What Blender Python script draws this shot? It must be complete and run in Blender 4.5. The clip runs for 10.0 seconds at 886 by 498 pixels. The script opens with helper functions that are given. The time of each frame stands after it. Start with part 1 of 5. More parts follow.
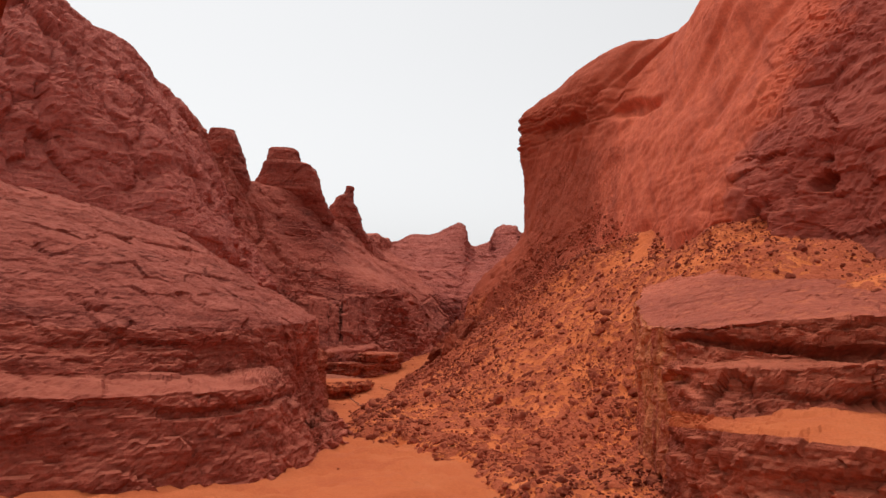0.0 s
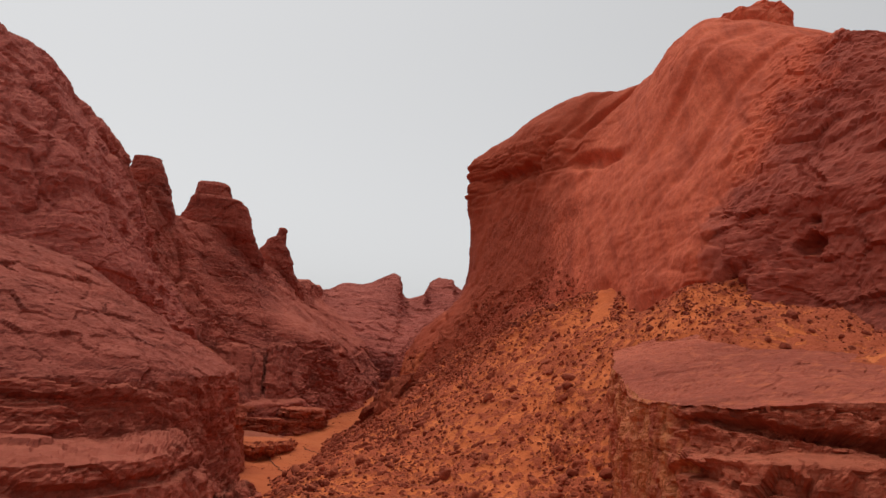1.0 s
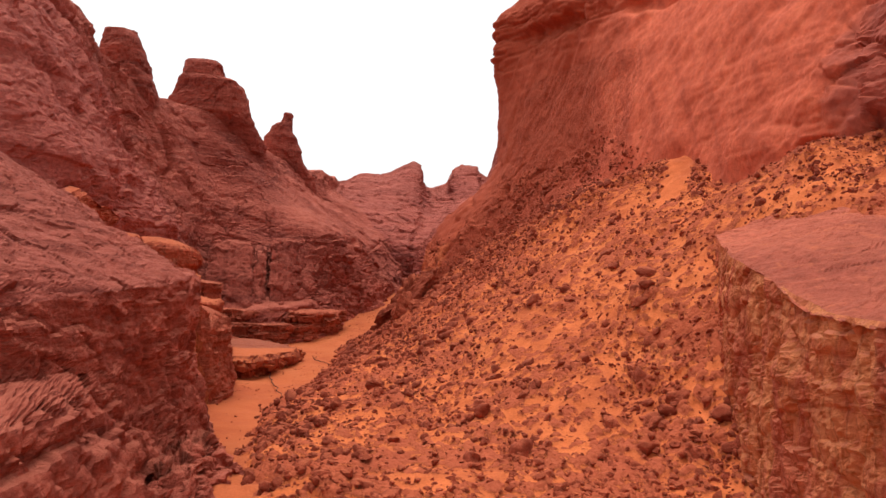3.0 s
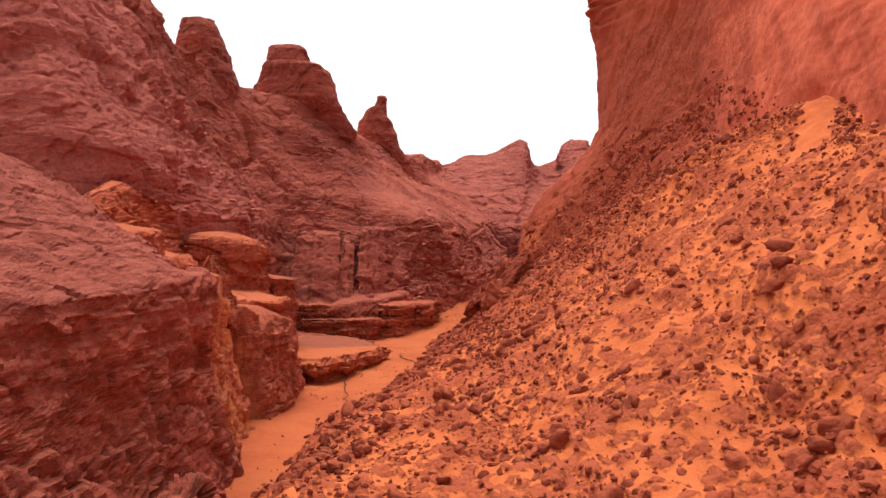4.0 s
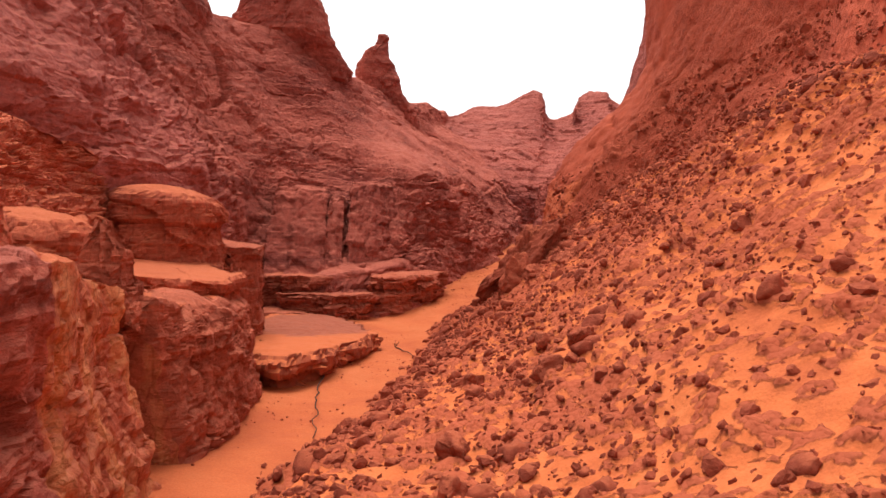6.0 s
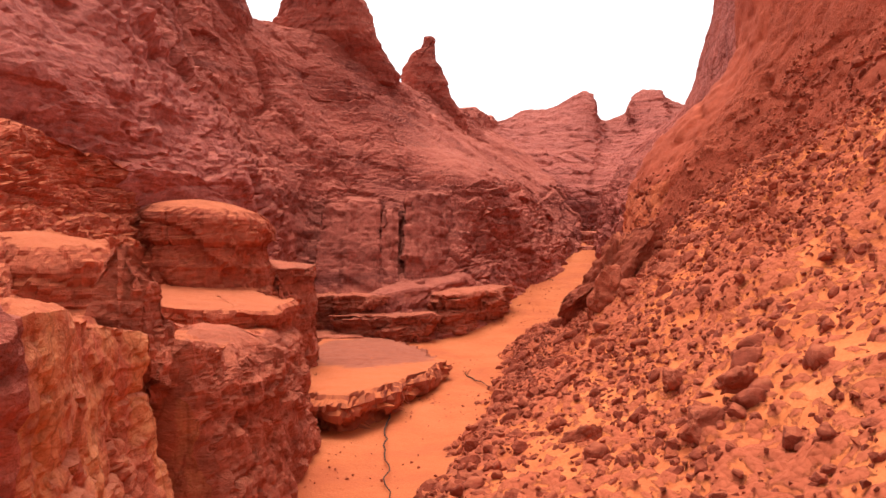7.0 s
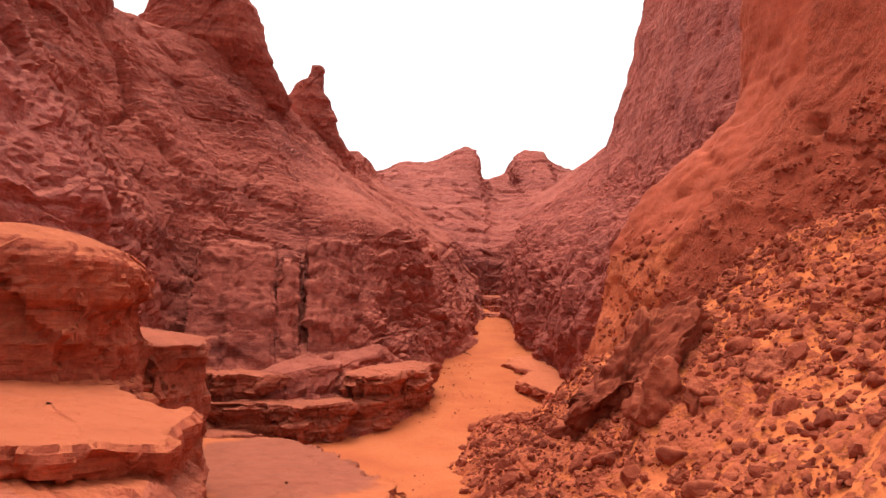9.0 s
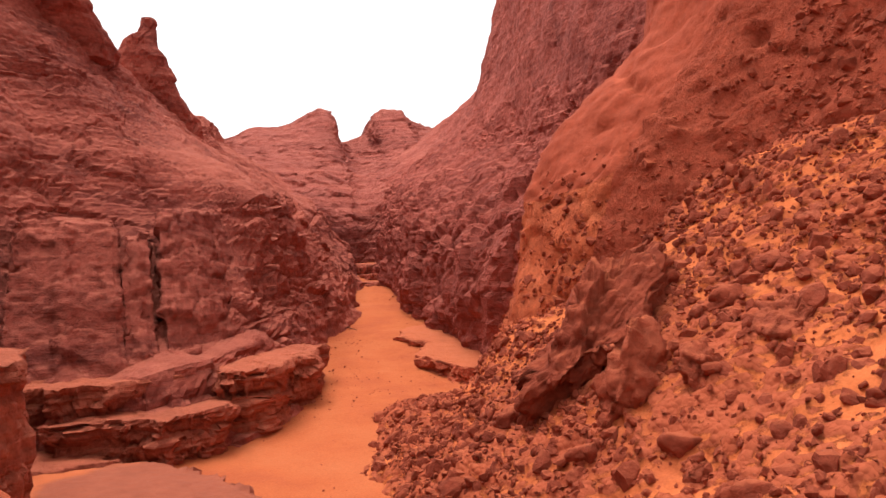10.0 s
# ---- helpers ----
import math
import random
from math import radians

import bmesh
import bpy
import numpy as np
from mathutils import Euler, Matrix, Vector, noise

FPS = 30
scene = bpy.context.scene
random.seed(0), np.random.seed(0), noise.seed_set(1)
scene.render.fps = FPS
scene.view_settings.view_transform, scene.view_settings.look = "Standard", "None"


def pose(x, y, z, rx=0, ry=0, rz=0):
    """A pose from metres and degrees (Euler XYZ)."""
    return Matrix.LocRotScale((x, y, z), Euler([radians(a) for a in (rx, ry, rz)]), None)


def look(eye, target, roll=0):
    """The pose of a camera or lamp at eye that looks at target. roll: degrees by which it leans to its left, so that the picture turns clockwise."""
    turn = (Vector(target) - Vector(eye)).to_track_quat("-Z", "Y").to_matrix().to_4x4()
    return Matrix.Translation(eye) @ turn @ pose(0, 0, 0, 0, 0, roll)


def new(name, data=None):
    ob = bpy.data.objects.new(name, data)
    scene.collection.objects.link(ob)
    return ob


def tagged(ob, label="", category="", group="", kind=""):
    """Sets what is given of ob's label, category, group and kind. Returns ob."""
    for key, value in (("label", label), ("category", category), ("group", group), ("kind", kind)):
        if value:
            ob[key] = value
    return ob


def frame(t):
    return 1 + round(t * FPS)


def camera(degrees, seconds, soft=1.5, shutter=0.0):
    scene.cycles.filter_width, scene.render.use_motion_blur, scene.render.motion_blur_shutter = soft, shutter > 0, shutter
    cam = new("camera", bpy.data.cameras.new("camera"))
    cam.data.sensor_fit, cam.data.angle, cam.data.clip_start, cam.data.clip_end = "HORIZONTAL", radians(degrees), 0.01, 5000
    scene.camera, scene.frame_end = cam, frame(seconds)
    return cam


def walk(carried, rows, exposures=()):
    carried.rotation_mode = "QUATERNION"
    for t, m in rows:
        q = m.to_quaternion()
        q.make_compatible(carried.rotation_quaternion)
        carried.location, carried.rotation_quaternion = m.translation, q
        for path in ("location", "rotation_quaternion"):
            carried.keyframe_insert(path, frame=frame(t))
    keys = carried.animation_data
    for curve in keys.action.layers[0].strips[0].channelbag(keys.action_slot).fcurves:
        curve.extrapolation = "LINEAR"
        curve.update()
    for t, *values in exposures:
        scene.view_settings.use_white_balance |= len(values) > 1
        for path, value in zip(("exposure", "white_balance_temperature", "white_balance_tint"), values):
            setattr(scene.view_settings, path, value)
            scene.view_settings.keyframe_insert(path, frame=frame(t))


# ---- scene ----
cam = camera(58.6, 10.0)
PATH = [
    (0, (-1.17, -13.797, 5.037), (-1.06, -11.815, 5.28), 2.4),
    (0.5, (-1.442, -12.388, 5.133), (-1.036, -10.458, 5.463), 5.0),
    (1, (-1.475, -10.608, 5.255), (-1.202, -8.665, 5.642), 4.7),
    (1.5, (-1.672, -8.778, 5.317), (-1.303, -6.818, 5.461), 4.6),
    (2, (-1.308, -7.144, 5.313), (-0.998, -5.171, 5.415), 3.4),
    (2.5, (-1.178, -5.432, 5.44), (-0.924, -3.451, 5.535), 4.4),
    (3, (-0.637, -4.172, 5.672), (-0.399, -2.19, 5.785), 3.0),
    (3.2, (-0.096, -3.125, 5.93), (-0.062, -1.128, 6.03), 3.4),
    (4.3, (0.967, 0.21, 5.847), (0.902, 2.208, 5.859), 0.5),
    (4.5, (1.102, 0.837, 6.024), (1.058, 2.836, 5.999), 2.3),
    (5, (1.012, 2.431, 6.14), (1.108, 4.428, 6.182), 4.8),
    (5.5, (0.901, 4.013, 6.13), (1.085, 6.004, 6.109), 3.7),
    (6, (0.471, 5.98, 6.219), (0.399, 7.978, 6.173), 1.6),
    (6.2, (0.172, 6.504, 6.223), (-0.003, 8.496, 6.217), -1.2),
    (7.3, (-0.792, 9.899, 6.322), (-0.974, 11.89, 6.293), 0.1),
    (7.5, (-1.099, 10.637, 6.284), (-1.271, 12.63, 6.283), -0.7),
    (8, (-1.665, 12.132, 6.28), (-1.557, 14.129, 6.302), 0.6),
    (8.5, (-2.348, 13.903, 6.326), (-2.149, 15.891, 6.403), 1.0),
    (9, (-3.216, 15.375, 6.455), (-3.008, 17.36, 6.583), 2.5),
    (9.5, (-3.394, 17.08, 6.269), (-3.037, 19.047, 6.342), 1.4),
    (10, (-3.572, 18.785, 6.429), (-3.005, 20.702, 6.475), -2.2),
]
walk(cam, [(t, look(e, g, r)) for t, e, g, r in PATH],
     [(0, 0.4), (0.5, 0.4), (1.0, 0.05), (1.6, 0.45), (2.5, 0.74), (3.2, 0.79), (4.5, 1.05), (5.5, 1.05), (7.5, 1.45), (10, 1.15)])

# ---- light ----
world = bpy.data.worlds.new("overcast_sky")
scene.world = world
world.use_nodes = True
wn, wl = world.node_tree.nodes, world.node_tree.links
sky = wn.new("ShaderNodeTexSky")
sky.sky_type = "NISHITA"
sky.sun_disc = False
SUN_EL, SUN_AZ = 74.0, 330.0   # degrees; azimuth clockwise from +y
sky.sun_elevation, sky.sun_rotation = radians(SUN_EL), radians(SUN_AZ)
sky.air_density, sky.dust_density, sky.ozone_density = 1.0, 3.0, 1.0
haze = wn.new("ShaderNodeHueSaturation")
haze.inputs["Saturation"].default_value = 0.06
wn["Background"].inputs["Strength"].default_value = 0.132
wl.new(sky.outputs["Color"], haze.inputs["Color"])
wl.new(haze.outputs["Color"], wn["Background"].inputs["Color"])

sun = new("sun", bpy.data.lights.new("sun", "SUN"))
sun.data.energy, sun.data.angle, sun.data.color = 0.9, radians(40), (1.0, 0.96, 0.9)
a, b = radians(SUN_AZ), radians(SUN_EL)
sun.matrix_world = look((60 * math.sin(a) * math.cos(b), 60 * math.cos(a) * math.cos(b), 60 * math.sin(b)), (0, 0, 0))


# ---- materials ----
def tree(name, rough=0.9, spec=0.15):
    m = bpy.data.materials.new(name)
    m.use_nodes = True
    n = m.node_tree.nodes
    n["Principled BSDF"].inputs["Roughness"].default_value = rough
    n["Principled BSDF"].inputs["Specular IOR Level"].default_value = spec
    return m, n, m.node_tree.links, n["Principled BSDF"]


def where(n, l, scale):
    g, v = n.new("ShaderNodeNewGeometry"), n.new("ShaderNodeVectorMath")
    v.operation = "MULTIPLY"
    v.inputs[1].default_value = scale
    l.new(g.outputs["Position"], v.inputs[0])
    return v.outputs[0]


def cloud(n, l, scale, detail=5.0, rough=0.6, stretch=(1, 1, 1), warp=0.0):
    t = n.new("ShaderNodeTexNoise")
    t.inputs["Scale"].default_value, t.inputs["Detail"].default_value = scale, detail
    t.inputs["Roughness"].default_value, t.inputs["Distortion"].default_value = rough, warp
    l.new(where(n, l, stretch), t.inputs["Vector"])
    return t.outputs["Fac"]


def ramp(n, l, fac, *stops):
    r = n.new("ShaderNodeValToRGB")
    e = r.color_ramp.elements
    while len(e) < len(stops):
        e.new(0.5)
    for k, (p, c) in zip(e, stops):
        k.position, k.color = p, (*c, 1) if len(c) == 3 else c
    l.new(fac, r.inputs["Fac"])
    return r.outputs["Color"]


def mix(n, l, fac, one, two, kind="MIX"):
    m = n.new("ShaderNodeMix")
    m.data_type, m.blend_type = "RGBA", kind
    for slot, v in ((0, fac), (6, one), (7, two)):
        if isinstance(v, (int, float)):
            m.inputs[slot].default_value = v
        elif isinstance(v, tuple):
            m.inputs[slot].default_value = (*v, 1)
        else:
            l.new(v, m.inputs[slot])
    return m.outputs[2]


def calc(n, l, op, one, two=0.0, three=None):
    m = n.new("ShaderNodeMath")
    m.operation = op
    for slot, v in enumerate((one, two) if three is None else (one, two, three)):
        if isinstance(v, (int, float)):
            m.inputs[slot].default_value = v
        else:
            l.new(v, m.inputs[slot])
    return m.outputs[0]


def bump(n, l, bsdf, height, depth, strength=1.0):
    k = n.new("ShaderNodeBump")
    k.inputs["Distance"].default_value, k.inputs["Strength"].default_value = depth, strength
    l.new(height, k.inputs["Height"])
    l.new(k.outputs["Normal"], bsdf.inputs["Normal"])


def upward(n, l, low, high, jitter=0.25, scale=2.5):
    """How far a surface faces up, as a 0 to 1 mask for lying sand, broken by noise."""
    g, s = n.new("ShaderNodeNewGeometry"), n.new("ShaderNodeSeparateXYZ")
    l.new(g.outputs["Normal"], s.inputs[0])
    j = calc(n, l, "MULTIPLY_ADD", cloud(n, l, scale, 4), jitter * 2, -jitter)
    r = n.new("ShaderNodeMapRange")
    r.inputs["From Min"].default_value, r.inputs["From Max"].default_value = low, high
    l.new(calc(n, l, "ADD", s.outputs["Z"], j), r.inputs["Value"])
    return r.outputs["Result"]


SAND = (0.51, 0.127, 0.047)
SAND_RED = (0.43, 0.098, 0.040)


def rock(name, dark, mid, light, dust=SAND, low=0.55, high=0.95, bands=1.0, relief=0.05, pale=None, stain=0.5, streak=0.0, worn=1.0, south=None, turn=16.0, north=None, way=(1, 1, 1.9), leaf=0.0, grit=1.0):
    m, n, l, b = tree(name, 0.92, 0.12)
    layer = cloud(n, l, 0.55, 6, 0.65, (0.35, 0.35, 3.2 * bands), 0.6)
    c = ramp(n, l, layer, (0.30, dark), (0.5, mid), (0.72, light))
    wide = cloud(n, l, 0.13, 4, 0.55)
    c = mix(n, l, 0.8, c, ramp(n, l, wide, (0.34, (0.66, 0.60, 0.64)), (0.62, (1.14, 1.14, 1.12))), "MULTIPLY")
    blot = cloud(n, l, 0.33, 5, 0.6)
    c = mix(n, l, calc(n, l, "MULTIPLY", ramp(n, l, blot, (0.42, (0, 0, 0)), (0.62, (1, 1, 1))), stain), c, mid)
    if streak:
        d = n.new("ShaderNodeVectorRotate")
        d.rotation_type, d.inputs["Angle"].default_value = "X_AXIS", radians(32)
        l.new(where(n, l, (1, 1, 1)), d.inputs["Vector"])
        t = n.new("ShaderNodeTexNoise")
        v = n.new("ShaderNodeVectorMath")
        v.operation = "MULTIPLY"
        v.inputs[1].default_value = (1.6, 1.6, 0.16)
        l.new(d.outputs["Vector"], v.inputs[0])
        l.new(v.outputs[0], t.inputs["Vector"])
        t.inputs["Scale"].default_value, t.inputs["Detail"].default_value, t.inputs["Roughness"].default_value = 1.0, 7, 0.62
        c = mix(n, l, streak, c, ramp(n, l, t.outputs["Fac"], (0.32, dark), (0.5, mid), (0.68, light)))
    if south:
        g, x = n.new("ShaderNodeNewGeometry"), n.new("ShaderNodeSeparateXYZ")
        l.new(g.outputs["Position"], x.inputs[0])
        line = calc(n, l, "MULTIPLY_ADD", cloud(n, l, 0.5, 6, 0.65), 7.0, x.outputs["Y"])
        c = mix(n, l, ramp(n, l, calc(n, l, "MULTIPLY", line, 0.64 / turn), (0.615, (1, 1, 1)), (0.67, (0, 0, 0))), c, mix(n, l, cloud(n, l, 1.8, 7, 0.7), south[0], south[1]))
    if north:
        g, x = n.new("ShaderNodeNewGeometry"), n.new("ShaderNodeSeparateXYZ")
        l.new(g.outputs["Position"], x.inputs[0])
        line = calc(n, l, "MULTIPLY_ADD", cloud(n, l, 0.4, 6, 0.65), 6.0, x.outputs["Y"])
        c = mix(n, l, ramp(n, l, calc(n, l, "MULTIPLY", line, 0.0235), (0.645, (0, 0, 0)), (0.70, (1, 1, 1))), c, mix(n, l, cloud(n, l, 1.5, 7, 0.7), north[0], north[1]))
    grain = cloud(n, l, 7.0, 6, 0.7)
    c = mix(n, l, 0.6 * grit, c, ramp(n, l, grain, (0.3, (0.45, 0.43, 0.43)), (0.7, (1.28, 1.28, 1.28))), "MULTIPLY")
    if leaf:
        beds = cloud(n, l, 1.0, 6, 0.7, (0.35, 0.35, 7.0), 0.4)
        c = mix(n, l, 0.55 * leaf, c, ramp(n, l, beds, (0.36, (0.55, 0.52, 0.54)), (0.5, (1, 1, 1)), (0.66, (1.3, 1.28, 1.26))), "MULTIPLY")
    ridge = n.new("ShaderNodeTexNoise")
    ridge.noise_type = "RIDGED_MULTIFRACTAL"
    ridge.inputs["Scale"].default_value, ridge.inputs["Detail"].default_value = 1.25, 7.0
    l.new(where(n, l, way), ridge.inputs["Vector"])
    # Crease shade in the colour, along the lines the bump sinks; worn scales both.
    crease_shade = ramp(n, l, calc(n, l, "MULTIPLY", ridge.outputs["Fac"], 0.5), (0.30, (1, 1, 1)), (0.78, (0.42, 0.36, 0.36)))
    c = mix(n, l, 0.5 * worn, c, crease_shade, "MULTIPLY")
    if pale:
        p = ramp(n, l, cloud(n, l, 1.5, 7, 0.70, (1, 1, 0.3)), (0.44, (0, 0, 0)), (0.58, (0.75, 0.75, 0.75)))
        c = mix(n, l, p, c, pale)
        v = n.new("ShaderNodeTexVoronoi")
        v.feature = "DISTANCE_TO_EDGE"
        v.inputs["Scale"].default_value = 3.2
        w = n.new("ShaderNodeVectorMath")
        w.operation = "ADD"
        l.new(where(n, l, (1, 1, 0.5)), w.inputs[0])
        l.new(calc(n, l, "MULTIPLY", cloud(n, l, 2.2, 4), 0.5), w.inputs[1])
        l.new(w.outputs[0], v.inputs["Vector"])
        cracks = ramp(n, l, v.outputs["Distance"], (0.0, (0.5, 0.42, 0.4)), (0.07, (1, 1, 1)))
        c = mix(n, l, 0.6, c, cracks, "MULTIPLY")
    c = mix(n, l, upward(n, l, low, high), c, dust)
    l.new(c, b.inputs["Base Color"])
    h = calc(n, l, "MULTIPLY_ADD", cloud(n, l, 2.2, 8, 0.68, way), 2.0, calc(n, l, "MULTIPLY", grain, 0.8))
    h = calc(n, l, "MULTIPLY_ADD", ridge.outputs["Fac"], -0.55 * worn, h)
    h = calc(n, l, "MULTIPLY_ADD", cloud(n, l, 19.0, 5, 0.7), 0.45 * grit, h)
    if leaf:
        h = calc(n, l, "MULTIPLY_ADD", beds, 2.2 * leaf, h)
    bump(n, l, b, h, relief, 1.0)
    return m


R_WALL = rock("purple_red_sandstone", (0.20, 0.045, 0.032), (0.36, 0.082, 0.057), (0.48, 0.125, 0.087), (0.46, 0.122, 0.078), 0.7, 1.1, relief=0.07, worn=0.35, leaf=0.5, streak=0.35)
# Haze is put into these colours, most in the pale south tones.
R_WEST = rock("hazy_weathered_purple_red_sandstone", (0.23, 0.054, 0.037), (0.40, 0.094, 0.062), (0.51, 0.135, 0.088), (0.50, 0.134, 0.084), 0.68, 1.08, relief=0.08, worn=0.45, south=((0.35, 0.087, 0.067), (0.57, 0.154, 0.114)), turn=36.0, leaf=0.45)
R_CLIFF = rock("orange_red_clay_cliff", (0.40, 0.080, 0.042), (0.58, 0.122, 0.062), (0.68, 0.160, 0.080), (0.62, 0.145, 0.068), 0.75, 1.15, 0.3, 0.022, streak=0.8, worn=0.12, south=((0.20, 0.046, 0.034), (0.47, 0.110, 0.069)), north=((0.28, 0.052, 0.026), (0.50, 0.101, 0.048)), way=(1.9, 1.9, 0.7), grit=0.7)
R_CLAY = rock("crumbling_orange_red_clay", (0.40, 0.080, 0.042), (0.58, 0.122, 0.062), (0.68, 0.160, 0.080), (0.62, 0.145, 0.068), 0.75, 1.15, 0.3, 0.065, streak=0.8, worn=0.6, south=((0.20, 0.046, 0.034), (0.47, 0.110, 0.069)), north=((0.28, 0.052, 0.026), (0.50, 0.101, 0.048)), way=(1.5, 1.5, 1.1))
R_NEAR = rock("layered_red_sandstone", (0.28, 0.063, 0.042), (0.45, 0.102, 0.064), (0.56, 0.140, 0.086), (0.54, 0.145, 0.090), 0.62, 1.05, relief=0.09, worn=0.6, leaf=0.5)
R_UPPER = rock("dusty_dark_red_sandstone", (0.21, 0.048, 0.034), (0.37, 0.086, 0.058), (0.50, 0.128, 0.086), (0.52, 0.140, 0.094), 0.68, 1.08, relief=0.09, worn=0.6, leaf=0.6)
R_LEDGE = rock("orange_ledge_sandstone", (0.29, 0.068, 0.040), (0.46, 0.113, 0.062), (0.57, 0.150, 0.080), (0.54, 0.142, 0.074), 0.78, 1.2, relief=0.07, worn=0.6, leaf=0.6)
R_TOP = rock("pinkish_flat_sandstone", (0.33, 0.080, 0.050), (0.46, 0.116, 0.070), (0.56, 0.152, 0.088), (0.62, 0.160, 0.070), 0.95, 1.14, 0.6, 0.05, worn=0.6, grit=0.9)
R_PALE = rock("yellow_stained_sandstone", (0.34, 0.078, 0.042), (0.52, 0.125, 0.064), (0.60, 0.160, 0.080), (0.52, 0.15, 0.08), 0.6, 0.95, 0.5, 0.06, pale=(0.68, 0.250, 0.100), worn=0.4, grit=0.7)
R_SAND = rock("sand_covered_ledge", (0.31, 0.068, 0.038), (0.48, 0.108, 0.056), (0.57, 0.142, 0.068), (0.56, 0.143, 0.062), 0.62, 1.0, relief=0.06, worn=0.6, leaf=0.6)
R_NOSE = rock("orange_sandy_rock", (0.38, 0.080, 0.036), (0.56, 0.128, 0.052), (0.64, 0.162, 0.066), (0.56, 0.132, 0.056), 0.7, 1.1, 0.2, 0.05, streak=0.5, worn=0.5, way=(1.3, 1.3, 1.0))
# Less red than the near rock: distance haze is put into the colour.
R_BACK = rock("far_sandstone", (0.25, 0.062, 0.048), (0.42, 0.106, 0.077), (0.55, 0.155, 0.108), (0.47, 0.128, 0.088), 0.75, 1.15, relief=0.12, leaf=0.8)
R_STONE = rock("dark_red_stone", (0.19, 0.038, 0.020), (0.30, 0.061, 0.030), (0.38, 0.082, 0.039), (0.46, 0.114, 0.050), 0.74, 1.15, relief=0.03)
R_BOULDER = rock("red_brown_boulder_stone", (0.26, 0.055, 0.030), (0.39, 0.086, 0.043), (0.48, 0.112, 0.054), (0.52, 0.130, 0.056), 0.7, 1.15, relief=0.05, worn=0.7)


def sand(name, crust=0.0):
    m, n, l, b = tree(name, 0.95, 0.08)
    c = ramp(n, l, cloud(n, l, 0.6, 6, 0.6), (0.3, SAND_RED), (0.52, (0.64, 0.162, 0.055) if crust else SAND), (0.75, (0.68, 0.190, 0.068) if crust else (0.54, 0.150, 0.060)))
    fine = cloud(n, l, 26, 4, 0.7)
    c = mix(n, l, 0.4, c, ramp(n, l, fine, (0.3, (0.6, 0.55, 0.5)), (0.7, (1.2, 1.2, 1.2))), "MULTIPLY")
    h = calc(n, l, "MULTIPLY_ADD", cloud(n, l, 3.0, 7, 0.6), 1.5, calc(n, l, "MULTIPLY", fine, 0.35))
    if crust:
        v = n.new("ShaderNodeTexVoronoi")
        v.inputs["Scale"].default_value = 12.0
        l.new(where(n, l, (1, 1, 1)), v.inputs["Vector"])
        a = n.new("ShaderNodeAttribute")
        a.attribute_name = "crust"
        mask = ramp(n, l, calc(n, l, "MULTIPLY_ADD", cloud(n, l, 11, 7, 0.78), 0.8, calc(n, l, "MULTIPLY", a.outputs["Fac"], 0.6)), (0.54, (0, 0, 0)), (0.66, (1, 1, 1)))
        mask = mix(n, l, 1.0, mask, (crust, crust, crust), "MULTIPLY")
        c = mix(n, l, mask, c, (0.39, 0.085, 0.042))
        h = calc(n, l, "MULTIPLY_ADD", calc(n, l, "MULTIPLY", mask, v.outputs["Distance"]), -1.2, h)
    l.new(c, b.inputs["Base Color"])
    bump(n, l, b, h, 0.035, 0.9)
    return m


M_SAND = sand("orange_sand")
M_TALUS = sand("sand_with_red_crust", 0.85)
M_CLOD = rock("sandy_crust_clod", (0.26, 0.055, 0.03), (0.36, 0.078, 0.04), (0.46, 0.108, 0.048), SAND, 0.6, 1.0, 1.0, 0.03, worn=0.5)


R_DAMP, _n, _l, _b = tree("sand_with_damp_stain", 0.9, 0.12)
_d = _n.new("ShaderNodeVectorMath")
_d.operation = "DISTANCE"
_d.inputs[1].default_value = (-4.5 * 1.0, 31.5 * 0.62, 2.8)
_l.new(where(_n, _l, (1, 0.62, 1)), _d.inputs[0])
_stain = calc(_n, _l, "MULTIPLY_ADD", cloud(_n, _l, 1.4, 5), 0.9, _d.outputs["Value"])
_c = ramp(_n, _l, cloud(_n, _l, 1.5, 6), (0.35, (0.26, 0.062, 0.036)), (0.65, (0.42, 0.105, 0.05)))
_c = mix(_n, _l, upward(_n, _l, 0.6, 0.9), _c, SAND)
_c = mix(_n, _l, ramp(_n, _l, calc(_n, _l, "MULTIPLY", _stain, 0.33), (0.76, (0.85, 0.85, 0.85)), (0.84, (0, 0, 0))), _c, ramp(_n, _l, cloud(_n, _l, 3.0, 7, 0.7), (0.35, (0.25, 0.068, 0.042)), (0.65, (0.33, 0.090, 0.053))))
_l.new(_c, _b.inputs["Base Color"])
bump(_n, _l, _b, cloud(_n, _l, 5, 8, 0.7), 0.04, 0.8)


# ---- numeric rock noise ----
def hashed(i, j, k, seed):
    h = (i.astype(np.uint32) * np.uint32(374761393) + j.astype(np.uint32) * np.uint32(668265263)
         + k.astype(np.uint32) * np.uint32(2147483647) + np.uint32((seed * 144269 + 977) % 4294967295))
    h = (h ^ (h >> np.uint32(13))) * np.uint32(1274126177)
    h = (h ^ (h >> np.uint32(16))) * np.uint32(2246822519)
    h ^= h >> np.uint32(15)
    return (h & np.uint32(0xFFFFFF)).astype(np.float64) / 16777215.0


